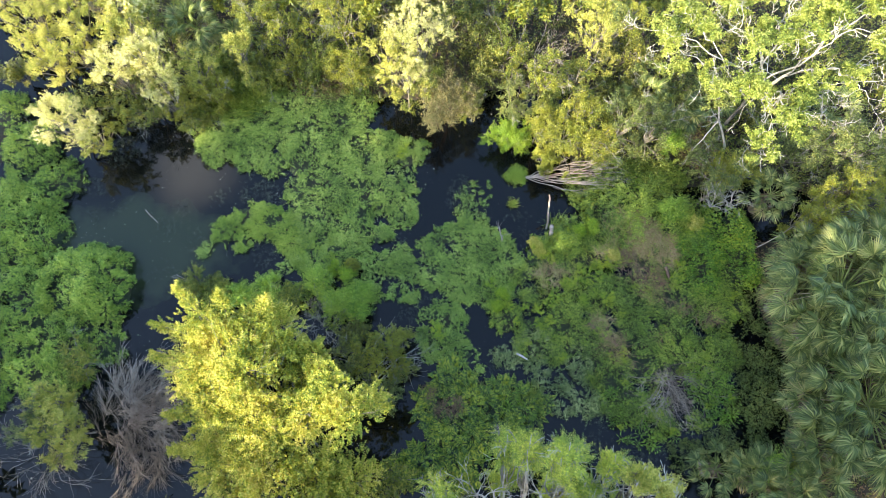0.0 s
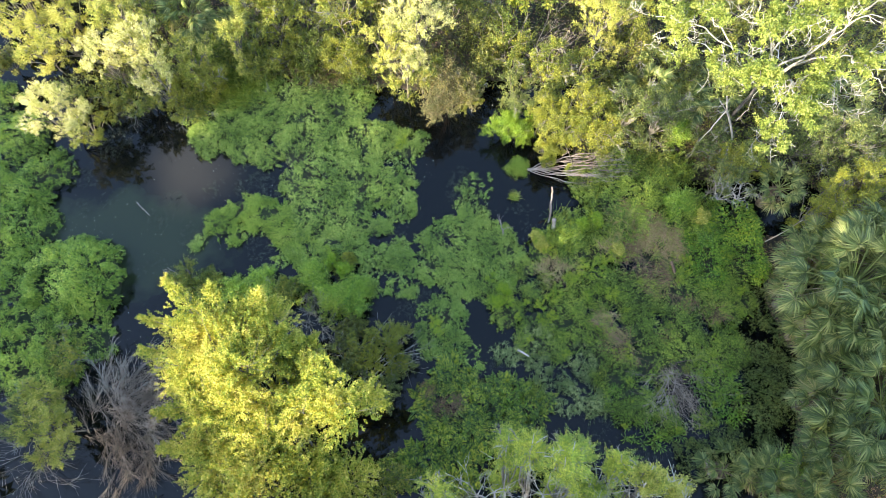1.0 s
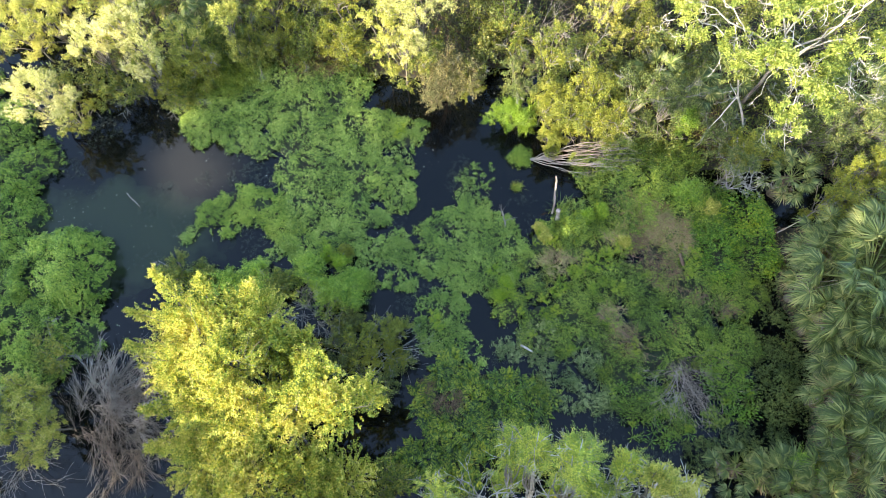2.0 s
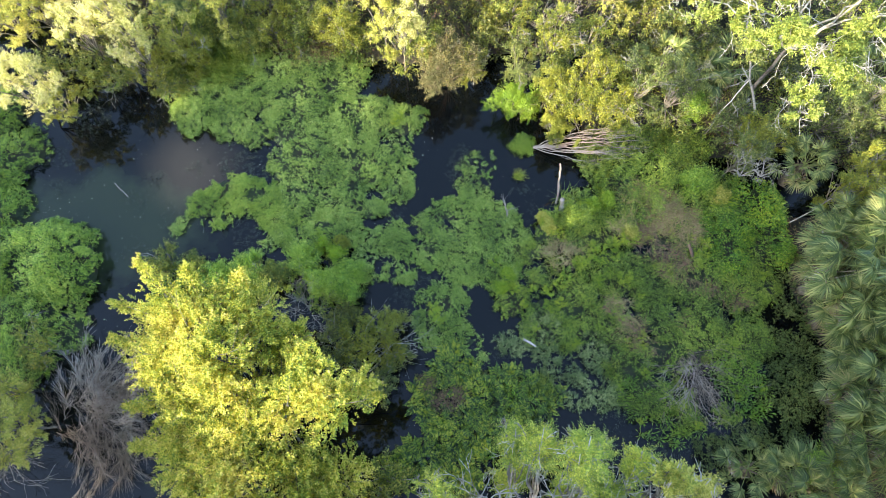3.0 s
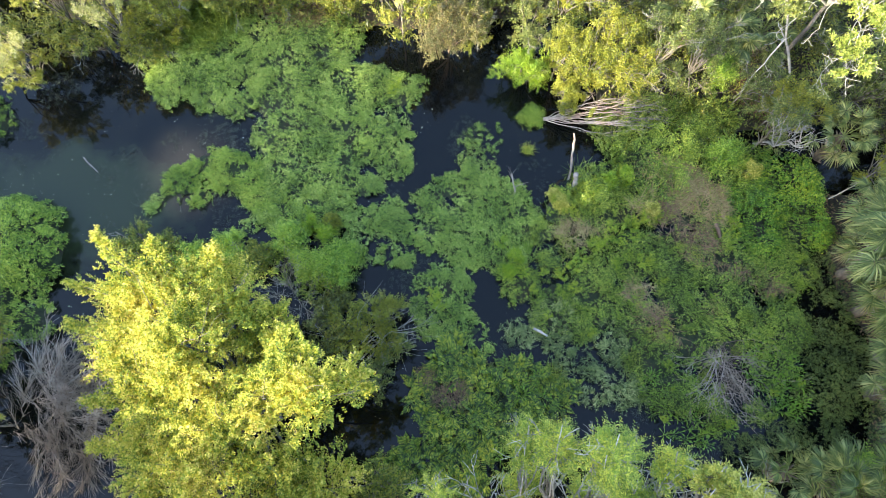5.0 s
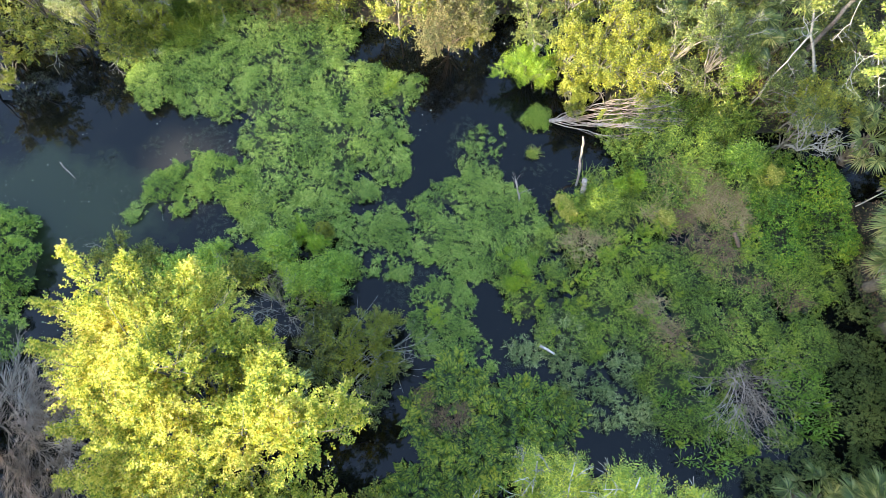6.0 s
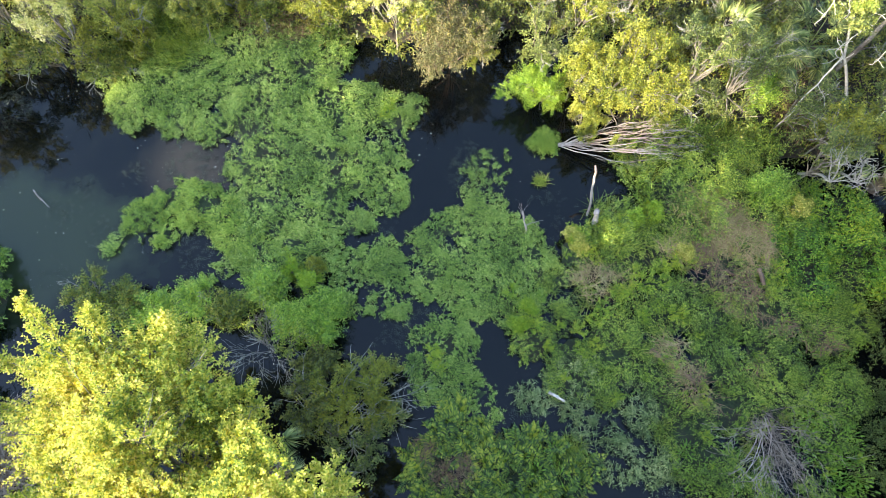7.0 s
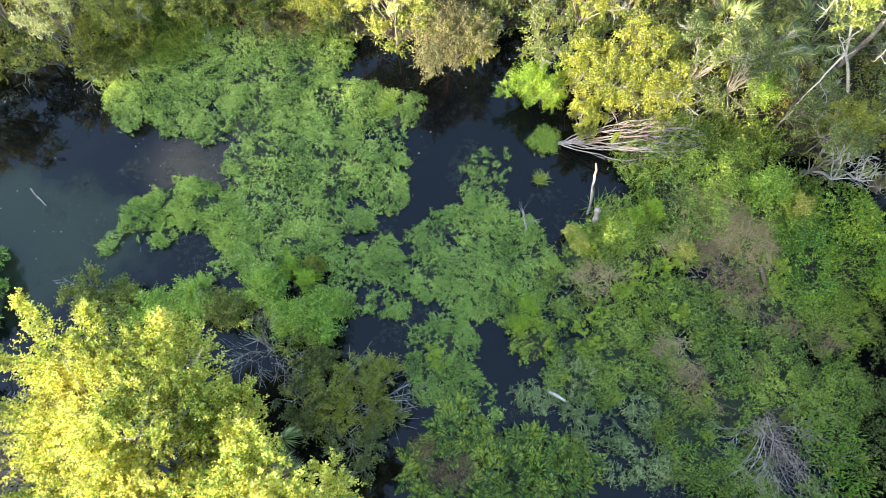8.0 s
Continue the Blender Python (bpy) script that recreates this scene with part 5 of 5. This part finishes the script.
    ends = [(6.35, 12.9, 5.2), (7.4, 12.9, 5.6), (8.4, 12.3, 6.0), (9.3, 11.3, 6.0), (10.1, 12.1, 6.2), (11.4, 12.2, 6.2), (12.6, 12.3, 6.0), (9.0, 10.2, 5.6), (9.9, 9.5, 4.9), (11.1, 11.0, 5.4), (12.7, 11.5, 5.5), (8.1, 11.4, 4.9), (9.9, 9.4, 4.1),
            (10.2, 13.2, 6.3), (11.9, 13.2, 6.3), (9.0, 13.2, 6.1), (12.9, 10.6, 4.9), (13.6, 12.6, 5.8), (11.7, 10.3, 4.6), (13.4, 14.0, 6.2), (6.9, 12.2, 5.0)]
    chains = []
    for e in mains:
        pts, rr = bough(fork, e, 0.036, 0.02, 0.38, 12, g)
        arm = part("limb", mesh("limb", *chain(pts - base, rr, 7), M_LICHEN, True), top)
        chains.append((pts, arm))
    lobes = []
    for i, e in enumerate(ends):
        e = np.array(e)
        c, arm = min(chains, key=lambda q: np.linalg.norm(q[0][-1] - e))
        st = c[6 + i % 6]
        pts, rr = bough(st, e, 0.022, 0.010, 0.36, 8, g)
        sg = []
        for j in (3, 5, 7, 8):
            sg += gnarl(pts[j] - base, unit(pts[j] - pts[j - 1]) + g.normal(0, 0.6, 3) + ZUP * 0.25, 0.8, rr[j] * 0.75, 2, g, 3, 0.006)
        part("branch", mesh("branch", *join(chain(pts - base, rr, 6), segs_geo(sg, 4)), M_BLEACH, True), arm, "bleached crooked branch")
        for _ in range(5):
            q = np.array(sg[int(g.integers(len(sg)))][1]) + base
            lobes.append((*(q + g.normal(0, 0.12, 3) - ZUP * 0.12), g.uniform(0.24, 0.46)))
    # lobes below 4.9 m take a darker leaf colour in place of shade
    for low, leaf, words in ((False, L_SUNTREE, "golden-green leaf clusters"), (True, L_GREYG, "lower leaf clusters with shade put into darker leaves")):
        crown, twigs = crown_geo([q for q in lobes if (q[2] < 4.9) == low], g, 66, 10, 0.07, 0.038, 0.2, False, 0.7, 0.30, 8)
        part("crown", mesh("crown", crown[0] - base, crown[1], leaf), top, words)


pale_tree()


def leaning_trunk():
    """A bleached dead trunk that leans over the bank, with one long drooping limb."""
    g = np.random.default_rng(91)
    org = np.array([10.0, 10.1, 0.0])
    top = thing("dead_tree", org, "bleached dead trunk leaning over the bank", "dead tree")
    line = [(0, 0, 0), (-0.38, 0.35, 2.2), (-0.94, 0.76, 3.2), (-1.2, 0.95, 3.9), (-1.49, 1.09, 4.6)]
    p = np.concatenate([bough(a, b, 1, 1, 0.07, 4, g)[0][:-1] for a, b in zip(line, line[1:])] + [np.array([line[-1]], float)])
    part("trunk", mesh("trunk", *chain(p, np.linspace(0.046, 0.02, len(p)), 8), M_LICHEN, True), top)
    q, r = bough((-0.94, 0.76, 3.2), (-1.54, 0.13, 1.9), 0.026, 0.012, 0.10, 7, g)
    sg = spray(q[6], (-0.3, -0.4, -0.5), 0.45, 0.012, 1, g, 0.5, 3, 0.03, 0.006) + spray(q[4], (0.3, -0.5, -0.3), 0.4, 0.012, 1, g, 0.5, 3, 0.03, 0.006)
    part("limb", mesh("limb", *join(chain(q, r, 6), segs_geo(sg, 4)), M_BLEACH, True), top, "long drooping bare limb")
    for k in range(5):
        sg = gnarl(p[8 + 2 * (k % 4)], g.normal(0, 0.8, 3) + ZUP * 0.4, 0.7, 0.018, 1, g, 3, 0.008)
        part("branch", mesh("branch", *segs_geo(sg, 4), M_BLEACH, True), top)


leaning_trunk()

# ---- palms ----
def frond_mesh(name, g, mat, stalk, blade, segs=30, droop=0.3):
    out = []
    t = np.linspace(0, 1, 6)[:, None]
    pts = np.array([1.0, 0, 0]) * stalk * t + ZUP * (-0.10 * stalk * t ** 2)
    out.append(chain(pts, np.linspace(0.022, 0.012, 6), 4))
    hub = pts[-1]
    th = np.linspace(-2.45, 2.45, segs) + g.normal(0, 0.03, segs)
    ln = blade * (1 - 0.28 * (abs(th) / 2.45) ** 2) * g.uniform(0.88, 1.06, segs)
    d = np.stack([np.cos(th), np.sin(th), -0.12 - 0.10 * np.cos(th)], 1)
    s = np.stack([-np.sin(th), np.cos(th), np.zeros(segs)], 1)
    w = 0.036 * blade * (1 - 0.2 * abs(th) / 2.45) * g.uniform(0.8, 1.15, segs)
    fold = 0.06 * blade
    L, W = ln[:, None], w[:, None]
    b = np.tile(hub, (segs, 1)) + d * 0.03
    lift = g.normal(0, 0.035, segs)[:, None] * ZUP
    v = np.stack([b, b + d * L * 0.42 + s * W - ZUP * fold + lift, b + d * L * 0.45 + ZUP * fold * 0.6 + lift, b + d * L * 0.42 - s * W - ZUP * fold + lift,
                  b + d * L - ZUP * (droop * g.uniform(0.5, 1.3, segs)[:, None] * L) + lift], 1)
    k = 5 * np.arange(segs)[:, None]
    out.append((v.reshape(-1, 3), np.concatenate([k + [0, 1, 2], k + [0, 2, 3], k + [1, 4, 2], k + [2, 4, 3]], 1).reshape(-1, 3)))
    return mesh(name, *join(*out), mat)


gp = np.random.default_rng(5)
FRONDS = [frond_mesh("frond", gp, L_PALM, 0.95 + 0.06 * i, 0.52 + 0.03 * (i % 3), 36, 0.28 + 0.07 * i) for i in range(6)]
FRONDS_LONG = [frond_mesh("frond", gp, L_PALM, 1.35 + 0.09 * i, 0.50 + 0.03 * (i % 3), 36, 0.2 + 0.06 * i) for i in range(6)]
RIM_YELLOW = frond_mesh("frond", gp, L_PALMY, 1.75, 0.5, 30, 0.35)
RIM_DEAD = frond_mesh("frond", gp, L_PALMD, 1.6, 0.45, 26, 0.7)
FROND_Y = frond_mesh("frond", gp, L_PALMY, 0.9, 0.62, 30, 0.4)
FROND_D = frond_mesh("frond", gp, L_PALMD, 0.75, 0.55, 26, 0.7)


def palm(x, y, z, r, n=20, yellow=3, dead=3, seed=0, label="green sabal palm with fan fronds"):
    g = np.random.default_rng(3000 + seed)
    bz = float(ground_z(x, y)) - 0.05
    top = thing("palm", (x, y, bz), label, "palm", "palms on the bank")
    head = np.array([0.0, 0.0, z - bz])
    pts, rr = bough((0, 0, 0), head, 0.16, 0.13, 0.03, 7, g)
    boots = []
    for i in range(40):
        a, fr = 2.4 * i, 0.25 + 0.75 * i / 40
        c = head * fr
        h = np.array([math.cos(a), math.sin(a), 0])
        boots.append(frusta([c + h * 0.10], [c + h * 0.24 + ZUP * 0.16], 0.035, 0.018, 4))
    part("trunk", mesh("trunk", *join(chain(pts, rr, 10), *boots), M_BOOT), top, "fibrous trunk with old leaf bases")
    fans, k = (FRONDS_LONG, r / 2.0) if r > 1.7 else (FRONDS, r / 1.6)
    n = int(n * 1.6)
    for i in range(n + yellow + dead):
        a = 2.399 * i + g.uniform(-0.25, 0.25)
        fr = i / n
        if i < n:
            el, me = 1.3 - 1.45 * fr ** 0.8 + g.normal(0, 0.16), fans[int(g.integers(6))]
        elif i < n + yellow:
            el, me = -0.15 + g.normal(0, 0.1), RIM_YELLOW if r > 1.7 else FROND_Y
        else:
            el, me = (-0.42 if r > 1.7 else -0.85) + g.normal(0, 0.15), RIM_DEAD if r > 1.7 else FROND_D
        ob = part("frond", me, top, "" if i < n else "yellowing frond" if i < n + yellow else "dead brown frond")
        m = Matrix.Translation(head) @ Euler((g.normal(0, 0.35), -el, a), "XYZ").to_matrix().to_4x4()
        ob.matrix_basis = m @ Matrix.Scale(k * g.uniform(0.85, 1.1), 4)
    return top


PALMS_EAST = [(12.35, 5.2, 2.7, 2.0, 40, 8, 12), (13.5, 5.9, 2.6, 1.9, 30, 2, 2), (13.3, 4.1, 2.7, 1.9, 30, 2, 3), (11.9, 6.45, 2.0, 1.2, 16, 5, 6), (11.6, 4.1, 1.9, 1.2, 16, 6, 8), (11.4, 5.2, 1.7, 1.1, 10, 5, 7),
              (12.75, 1.7, 2.5, 1.95, 38, 6, 7), (13.7, 0.5, 2.5, 1.8, 28, 2, 2), (11.75, 0.6, 1.9, 1.25, 18, 2, 3), (12.0, 2.85, 1.7, 1.15, 14, 4, 5), (11.6, 1.8, 1.7, 1.1, 12, 4, 4), (14.4, 2.7, 2.8, 1.8, 24, 1, 1), (14.7, 4.9, 3.0, 1.8, 24, 1, 1), (14.3, 6.9, 2.5, 1.3, 14, 1, 1)]
PALMS_ROUND = [(8.7, -0.2, 0.8, 0.95, 9, 1, 3), (9.65, -0.5, 1.3, 1.1, 15, 1, 2), (10.5, -0.7, 1.5, 1.1, 15, 1, 2), (11.3, -0.5, 1.6, 1.15, 16, 1, 2), (11.35, 8.95, 1.4, 1.0, 12, 3, 3), (-9.6, 15.3, 1.9, 1.15, 15, 3, 1), (-7.9, 15.0, 1.5, 0.95, 11, 3, 2),
               (8.4, 12.3, 1.1, 1.1, 15, 0, 2), (9.6, 12.6, 1.1, 1.1, 14, 0, 2), (7.3, 12.9, 1.2, 1.1, 14, 1, 1), (-4.9, 1.6, 3.0, 1.0, 10, 2, 1), (-3.6, 1.6, 2.4, 0.9, 9, 2, 2), (14.6, 9.5, 1.5, 1.0, 12, 1, 2), (13.9, 12.0, 1.6, 1.1, 13, 0, 1)]
for i, (x, y, z, r, n, ye, de) in enumerate(PALMS_EAST + PALMS_ROUND):
    palm(x, y, z, r, n, ye, de, i, label="green sabal palm with fan fronds and dead skirt" if de > 2 else "green sabal palm with fan fronds")

# ---- dead wood ----
def thicket(x, y, label, mat, seed, stems, reach, high, turn, fan, name="dead_thicket"):
    """A leafless brush: arching stems that sweep out from a broad root, each with many fine twigs."""
    g = np.random.default_rng(4500 + seed)
    org = np.array([x, y, max(float(ground_z(x, y)), -0.2) - 0.04])
    top = thing(name, org, label, "dead shrub")
    twigs = []
    for i in range(stems):
        a = turn + fan * g.uniform(-1, 1)
        L = reach * g.uniform(0.55, 1.1)
        st = np.array([g.normal(0, 0.6), g.normal(0, 0.6), 0.0])
        e = st + np.array([math.cos(a) * L, math.sin(a) * L, high * g.uniform(0.35, 1.0)])
        pts, rr = bough(st, e, 0.008 * g.uniform(0.6, 1.6), 0.003, 0.24, 8, g)
        part("stem", mesh("stem", *chain(pts, rr, 4), mat), top)
        n = 34
        k = g.integers(2, 9, n)
        p = pts[k - 1] + (pts[k] - pts[k - 1]) * g.random(n)[:, None]
        d = unit(unit(pts[k] - pts[k - 1]) + g.normal(0, 0.2, (n, 3)))
        q = p + d * g.uniform(0.15, 0.4, n)[:, None]
        d2 = unit(d + g.normal(0, 0.15, (n, 3)) - ZUP * 0.12)
        q2 = q + d2 * g.uniform(0.12, 0.35, n)[:, None]
        twigs += [frusta(p, q, 0.0034, 0.0028, 3), frusta(q, q2, 0.0028, 0.0014, 3)]
    tagged(part("twig_layer", mesh("twig_layer", *join(*twigs), mat), top), kind="stuff")
    return top


thicket(-10.55, 1.35, "large grey leafless thicket in the water", M_THICKET, 1, 110, 1.5, 0.95, 0.45, 1.7)
thicket(-10.0, 0.3, "brown leafless brush at the waterline", M_ASHTWIG, 2, 60, 1.2, 0.5, 0.0, 2.2)
bare_bush(-11.2, 1.5, 1.7, 1.6, 2, M_BLEACH, "pale forked dead branches in a grey thicket", "dead_branches", 4, (0.7, 0.45), 2, 4, 0.01, 0.034, "dead branches")
bare_bush(-12.5, 0.4, 2.2, 1.5, 21, M_LICHEN, "pale bare branches beside a yellow-green shrub", "dead_branches", 5, (-0.2, 0.2), 2, 4, 0.0, 0.018, "dead branches")
bare_bush(-13.2, -0.2, 1.2, 1.3, 5, M_GREYTWIG, "grey bare shrub standing in water", "dead_bush", 12, (0, 0), 2, 5)
def brush_pile():
    """A bush that died lying down: arched limbs over a flat tangle of fine twigs."""
    g = np.random.default_rng(88)
    org = np.array([7.45, 2.85, 0.1])
    top = thing("dead_bush", org, "fallen grey dead bush tangled in marsh herbs", "dead shrub")
    for i in range(16):
        a = -1.05 + 0.85 * g.normal()
        st = np.array([g.normal(0, 0.16), g.normal(0, 0.25), 0.25])
        d = np.array([math.cos(a), math.sin(a), 0.22])
        part("stem", mesh("stem", *segs_geo(spray(st, d, g.uniform(0.7, 1.4), g.uniform(0.008, 0.015), 2, g, 0.6, 4, 0.04, 0.004), 3), M_THICKET, True), top)
    n = 380
    t, w = g.uniform(-0.15, 1.35, n), g.normal(0, 0.26, n)
    ax, ay = math.cos(-1.1), math.sin(-1.1)
    p = np.stack([t * ax - w * ay, t * ay + w * ax, 0.1 + 0.28 * g.random(n)], 1)
    a = g.uniform(0, 6.28, n)
    d = unit(np.stack([np.cos(a), np.sin(a), g.normal(0, 0.35, n)], 1))
    q = p + d * g.uniform(0.1, 0.28, n)[:, None]
    e = q + unit(d + g.normal(0, 0.5, (n, 3))) * g.uniform(0.08, 0.2, n)[:, None]
    part("twig_tangle", mesh("twig_tangle", *join(frusta(p, q, 0.0045, 0.0035, 3), frusta(q, e, 0.0035, 0.002, 3)), M_ASHTWIG), top)


brush_pile()
bare_bush(3.4, 14.8, 2.4, 1.3, 7, M_GREYTWIG, "grey leafless shrub on the bank", "dead_bush", 9, (0, 0), 2, 5)
bare_bush(14.6, 10.6, 2.2, 1.5, 8, M_GREYTWIG, "grey leafless shrub on the east bank", "dead_bush", 12, (0, 0), 2, 5)
bare_bush(-4.3, 4.3, 2.2, 1.0, 9, M_LICHEN, "small pale bare shrub beside the tree", "dead_bush", 10, (0.1, 0.25), 2, 6, 0.02, 0.012)
bare_tree(8.85, 8.3, 2.8, 0.5, 20, (9.5, 9.5), M_LICHEN, "small dead tree with white crooked twigs over the dark gap")
bare_tree(9.6, 8.4, 2.5, 0.45, 21, (10.1, 9.6), M_LICHEN, "small dead tree with white crooked twigs over the dark gap")
bare_bush(6.8, 10.2, 0.9, 1.6, 12, M_DEAD, "arched tan dead stems on the bank", "dead_branches", 8, (1.0, -0.1), 1, 4, 0.06, 0.013, "dead branches")


def fallen_tree():
    """A bleached tree that has toppled landward, its limbs fanned out."""
    g = np.random.default_rng(12)
    base = np.array([2.98, 10.1, 0.1])
    top = thing("fallen_tree", base, "fallen bleached dead tree with fanned bare limbs", "dead tree")
    pts, rr = bough((0, 0, 0), (1.1, -0.05, 0.25), 0.06, 0.03, 0.04, 8, g)
    part("trunk", mesh("trunk", *chain(pts, rr, 7), M_DEAD, True), top)
    fine_wood = []
    for i in range(14):
        a = (i - 6.5) / 6.5
        st = pts[i % 9] * 0.6
        e = np.array([3.2 - 0.7 * abs(a) + g.normal(0, 0.2), 0.55 * a - 0.1 + g.normal(0, 0.06), 0.35 + 0.5 * g.random()])
        q, r2 = bough(st, e, 0.019, 0.005, 0.15, 9, g)
        q[:, 1] += 0.16 * a * np.sin(np.linspace(0, 1, 10) * math.pi)
        for j in (3, 5, 6, 7, 8, 9):
            fine_wood += spray(q[j], unit(q[j] - q[j - 1]) * 1.6 + g.normal(0, 0.3, 3), 0.42, 0.0065, 1, g, 0.3, 3, 0, 0.0032)
        part("limb", mesh("limb", *chain(q, r2, 5), M_DEAD, True), top)
    tagged(part("twig_layer", mesh("twig_layer", *segs_geo(fine_wood, 3), M_DEAD, True), top), kind="stuff")


fallen_tree()


def snag(name, a, b, r0, r1, label, forks=0, seed=0, mat=M_DEAD):
    g = np.random.default_rng(500 + seed)
    a, b = np.array(a), np.array(b)
    pts, rr = bough(a, b, r0, r1, 0.09, 9, g)
    ob = thing(name, a, label, "dead wood", me=mesh(name, *chain(pts - a, rr * g.uniform(0.75, 1.2, len(rr)), 8), mat, True))
    for k in range(forks):
        q = 4 + k
        part("side_branch", mesh("side_branch", *segs_geo(spray(pts[q] - a, (b - a) * 0.4 + g.normal(0, 0.3, 3), 0.4, r1 * 0.8, 1, g, 0.4, 3), 4), mat, True), ob)
    return ob


snag("dead_snag", (3.72, 8.0, -0.3), (3.58, 8.72, 1.75), 0.045, 0.025, "leaning bleached dead stake in the water", 0, 1)
snag("stump", (3.91, 7.79, -0.3), (3.77, 7.9, 0.85), 0.085, 0.07, "broken pale stump in shallow water", 0, 2)
snag("dead_snag", (2.08, 7.5, -0.2), (1.9, 7.8, 0.9), 0.035, 0.02, "forked pale dead stick in the weed mat", 3, 3)
snag("log", (2.5, 3.44, 0.29), (2.88, 3.24, 0.25), 0.044, 0.03, "short white weathered log on the weeds", 0, 4, M_WHITEWOOD)
snag("log", (5.0, 4.5, 0.34), (6.0, 3.75, 0.3), 0.06, 0.05, "curved brown rotting log in the herbs", 1, 5, M_BROWNTWIG)
snag("log", (7.8, 6.55, 0.5), (7.92, 6.15, 0.42), 0.06, 0.05, "stub of tan broken trunk by a grass mound", 0, 6, M_BROWNTWIG)
snag("log", (10.9, 7.2, 0.9), (11.9, 7.75, 1.6), 0.022, 0.015, "pale slanting branch beside the palms", 0, 7)
snag("log", (-11.3, 8.6, 0.01), (-10.75, 8.1, 0.02), 0.018, 0.012, "thin half-sunk stick in the pool", 1, 8, M_GREYTWIG)


# ---- undergrowth on the banks and the unseen woods added round about ----
def undergrowth(circles, label, leaf, height, per, ln, wd, o):
    x, y, fd = scatter(circles, per, 0.3, o, 0.0, 0.3)
    z0 = ground_z(x, y)
    ok = z0 > -0.25
    x, y, z0, fd = x[ok], y[ok], z0[ok], fd[ok]
    z = np.maximum(z0, 0) + height * fbm(x, y, 1.2, o + 3) * rng.uniform(0.2, 1.2, len(x))
    p = np.stack([x, y, z], 1)
    d = unit(rng.normal(0, 0.6, (len(x), 3)) + ZUP * 0.6)
    thing("undergrowth", (0, 0, 0), label, "undergrowth", me=mesh("undergrowth", *sprigs(p, d, 0.3, 7, ln, wd, lean_blade=True), leaf), kind="stuff")


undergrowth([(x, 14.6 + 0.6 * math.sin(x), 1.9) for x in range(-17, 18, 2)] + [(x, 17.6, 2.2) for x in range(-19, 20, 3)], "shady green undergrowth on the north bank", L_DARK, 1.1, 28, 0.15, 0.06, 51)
undergrowth([(6, 11.5, 1.6), (8, 10.8, 1.6), (10, 11, 1.6), (12, 12, 1.8), (14, 10, 1.8), (15.5, 12, 1.8), (13.5, 8, 1.5), (8.8, 12.6, 1.5)], "mixed green undergrowth on the east bank", L_GREEN, 0.9, 48, 0.11, 0.042, 52)
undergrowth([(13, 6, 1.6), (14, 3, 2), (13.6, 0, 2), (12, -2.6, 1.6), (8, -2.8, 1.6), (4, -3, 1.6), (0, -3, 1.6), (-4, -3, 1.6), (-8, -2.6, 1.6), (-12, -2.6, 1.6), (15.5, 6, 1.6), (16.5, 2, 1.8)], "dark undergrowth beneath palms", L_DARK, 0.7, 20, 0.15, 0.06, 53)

# taller woods added out of view round the clearing, placed to shade it
UNSEEN_WOODS = [
    (-21.5, -6.5, 3.6, 2.8), (-21.5, -2.5, 3.8, 2.8), (-21.8, 1.5, 3.6, 2.6), (-22, 5.2, 2.6, 2.2), (-17, -6.5, 4.0, 2.8), (-12, -6, 2.6, 2.0),
    (-7.5, -6, 2.6, 2.0), (-2.5, -6, 4.6, 2.6), (2.5, -6, 4.6, 2.6), (7.5, -6, 4.6, 2.6), (12.5, -6, 4.4, 2.6), (-14.5, -7.8, 6.8, 2.5),
    (-7, -8.6, 6.0, 2.5), (0.1, -8.8, 9.6, 2.4), (-4.8, -7.6, 9.0, 2.9), (-1.7, -7.2, 8.2, 2.5), (-10.0, -8.2, 12.5, 1.6), (-7.6, -8.0, 10.8, 2.3),
    (1.4, -7.0, 10.3, 3.0), (5.5, -7.5, 9.5, 3.0), (10.5, -7.5, 8.5, 3.0), (16, -6.5, 8, 3.0),
]
UNSEEN_WOODS += [
    (-23, -3.5, 8.6, 3.0), (-23.5, 1.0, 3.8, 2.6), (-24, 5.8, 3.0, 2.4), (-26, 11, 3.0, 2.4), (-19.2, -4.0, 4.8, 2.4), (-21.8, -8.5, 9.0, 2.8),
    (-14, -13, 11.0, 2.7), (-8.5, -12.5, 9.0, 3.0), (-3.0, -12.5, 11.0, 3.2), (-18.5, -13, 9.2, 2.8), (-20, 21, 4.5, 2.6), (-12, 22.5, 5, 2.8),
    (-4, 22.5, 5, 2.6), (4, 23, 5.5, 2.8), (12, 22.5, 5.5, 2.8), (20, 20, 5.5, 2.8), (21.5, 12, 5.5, 2.8), (22, 4, 6, 2.8),
    (21, -3, 7, 2.8),
]
for i, (x, y, z, r) in enumerate(UNSEEN_WOODS):
    tree("dark", x, y, z, r, lobe_count=10, seed=400 + i, name="unseen_tree", label="unseen tall dark green forest tree added round the clearing", category="tree",
         group="surrounding woods", fine=False, dens=2.0, n=7, ln=0.5, wd=0.32, tw=0.6, gappy=0.25, fingers=0)
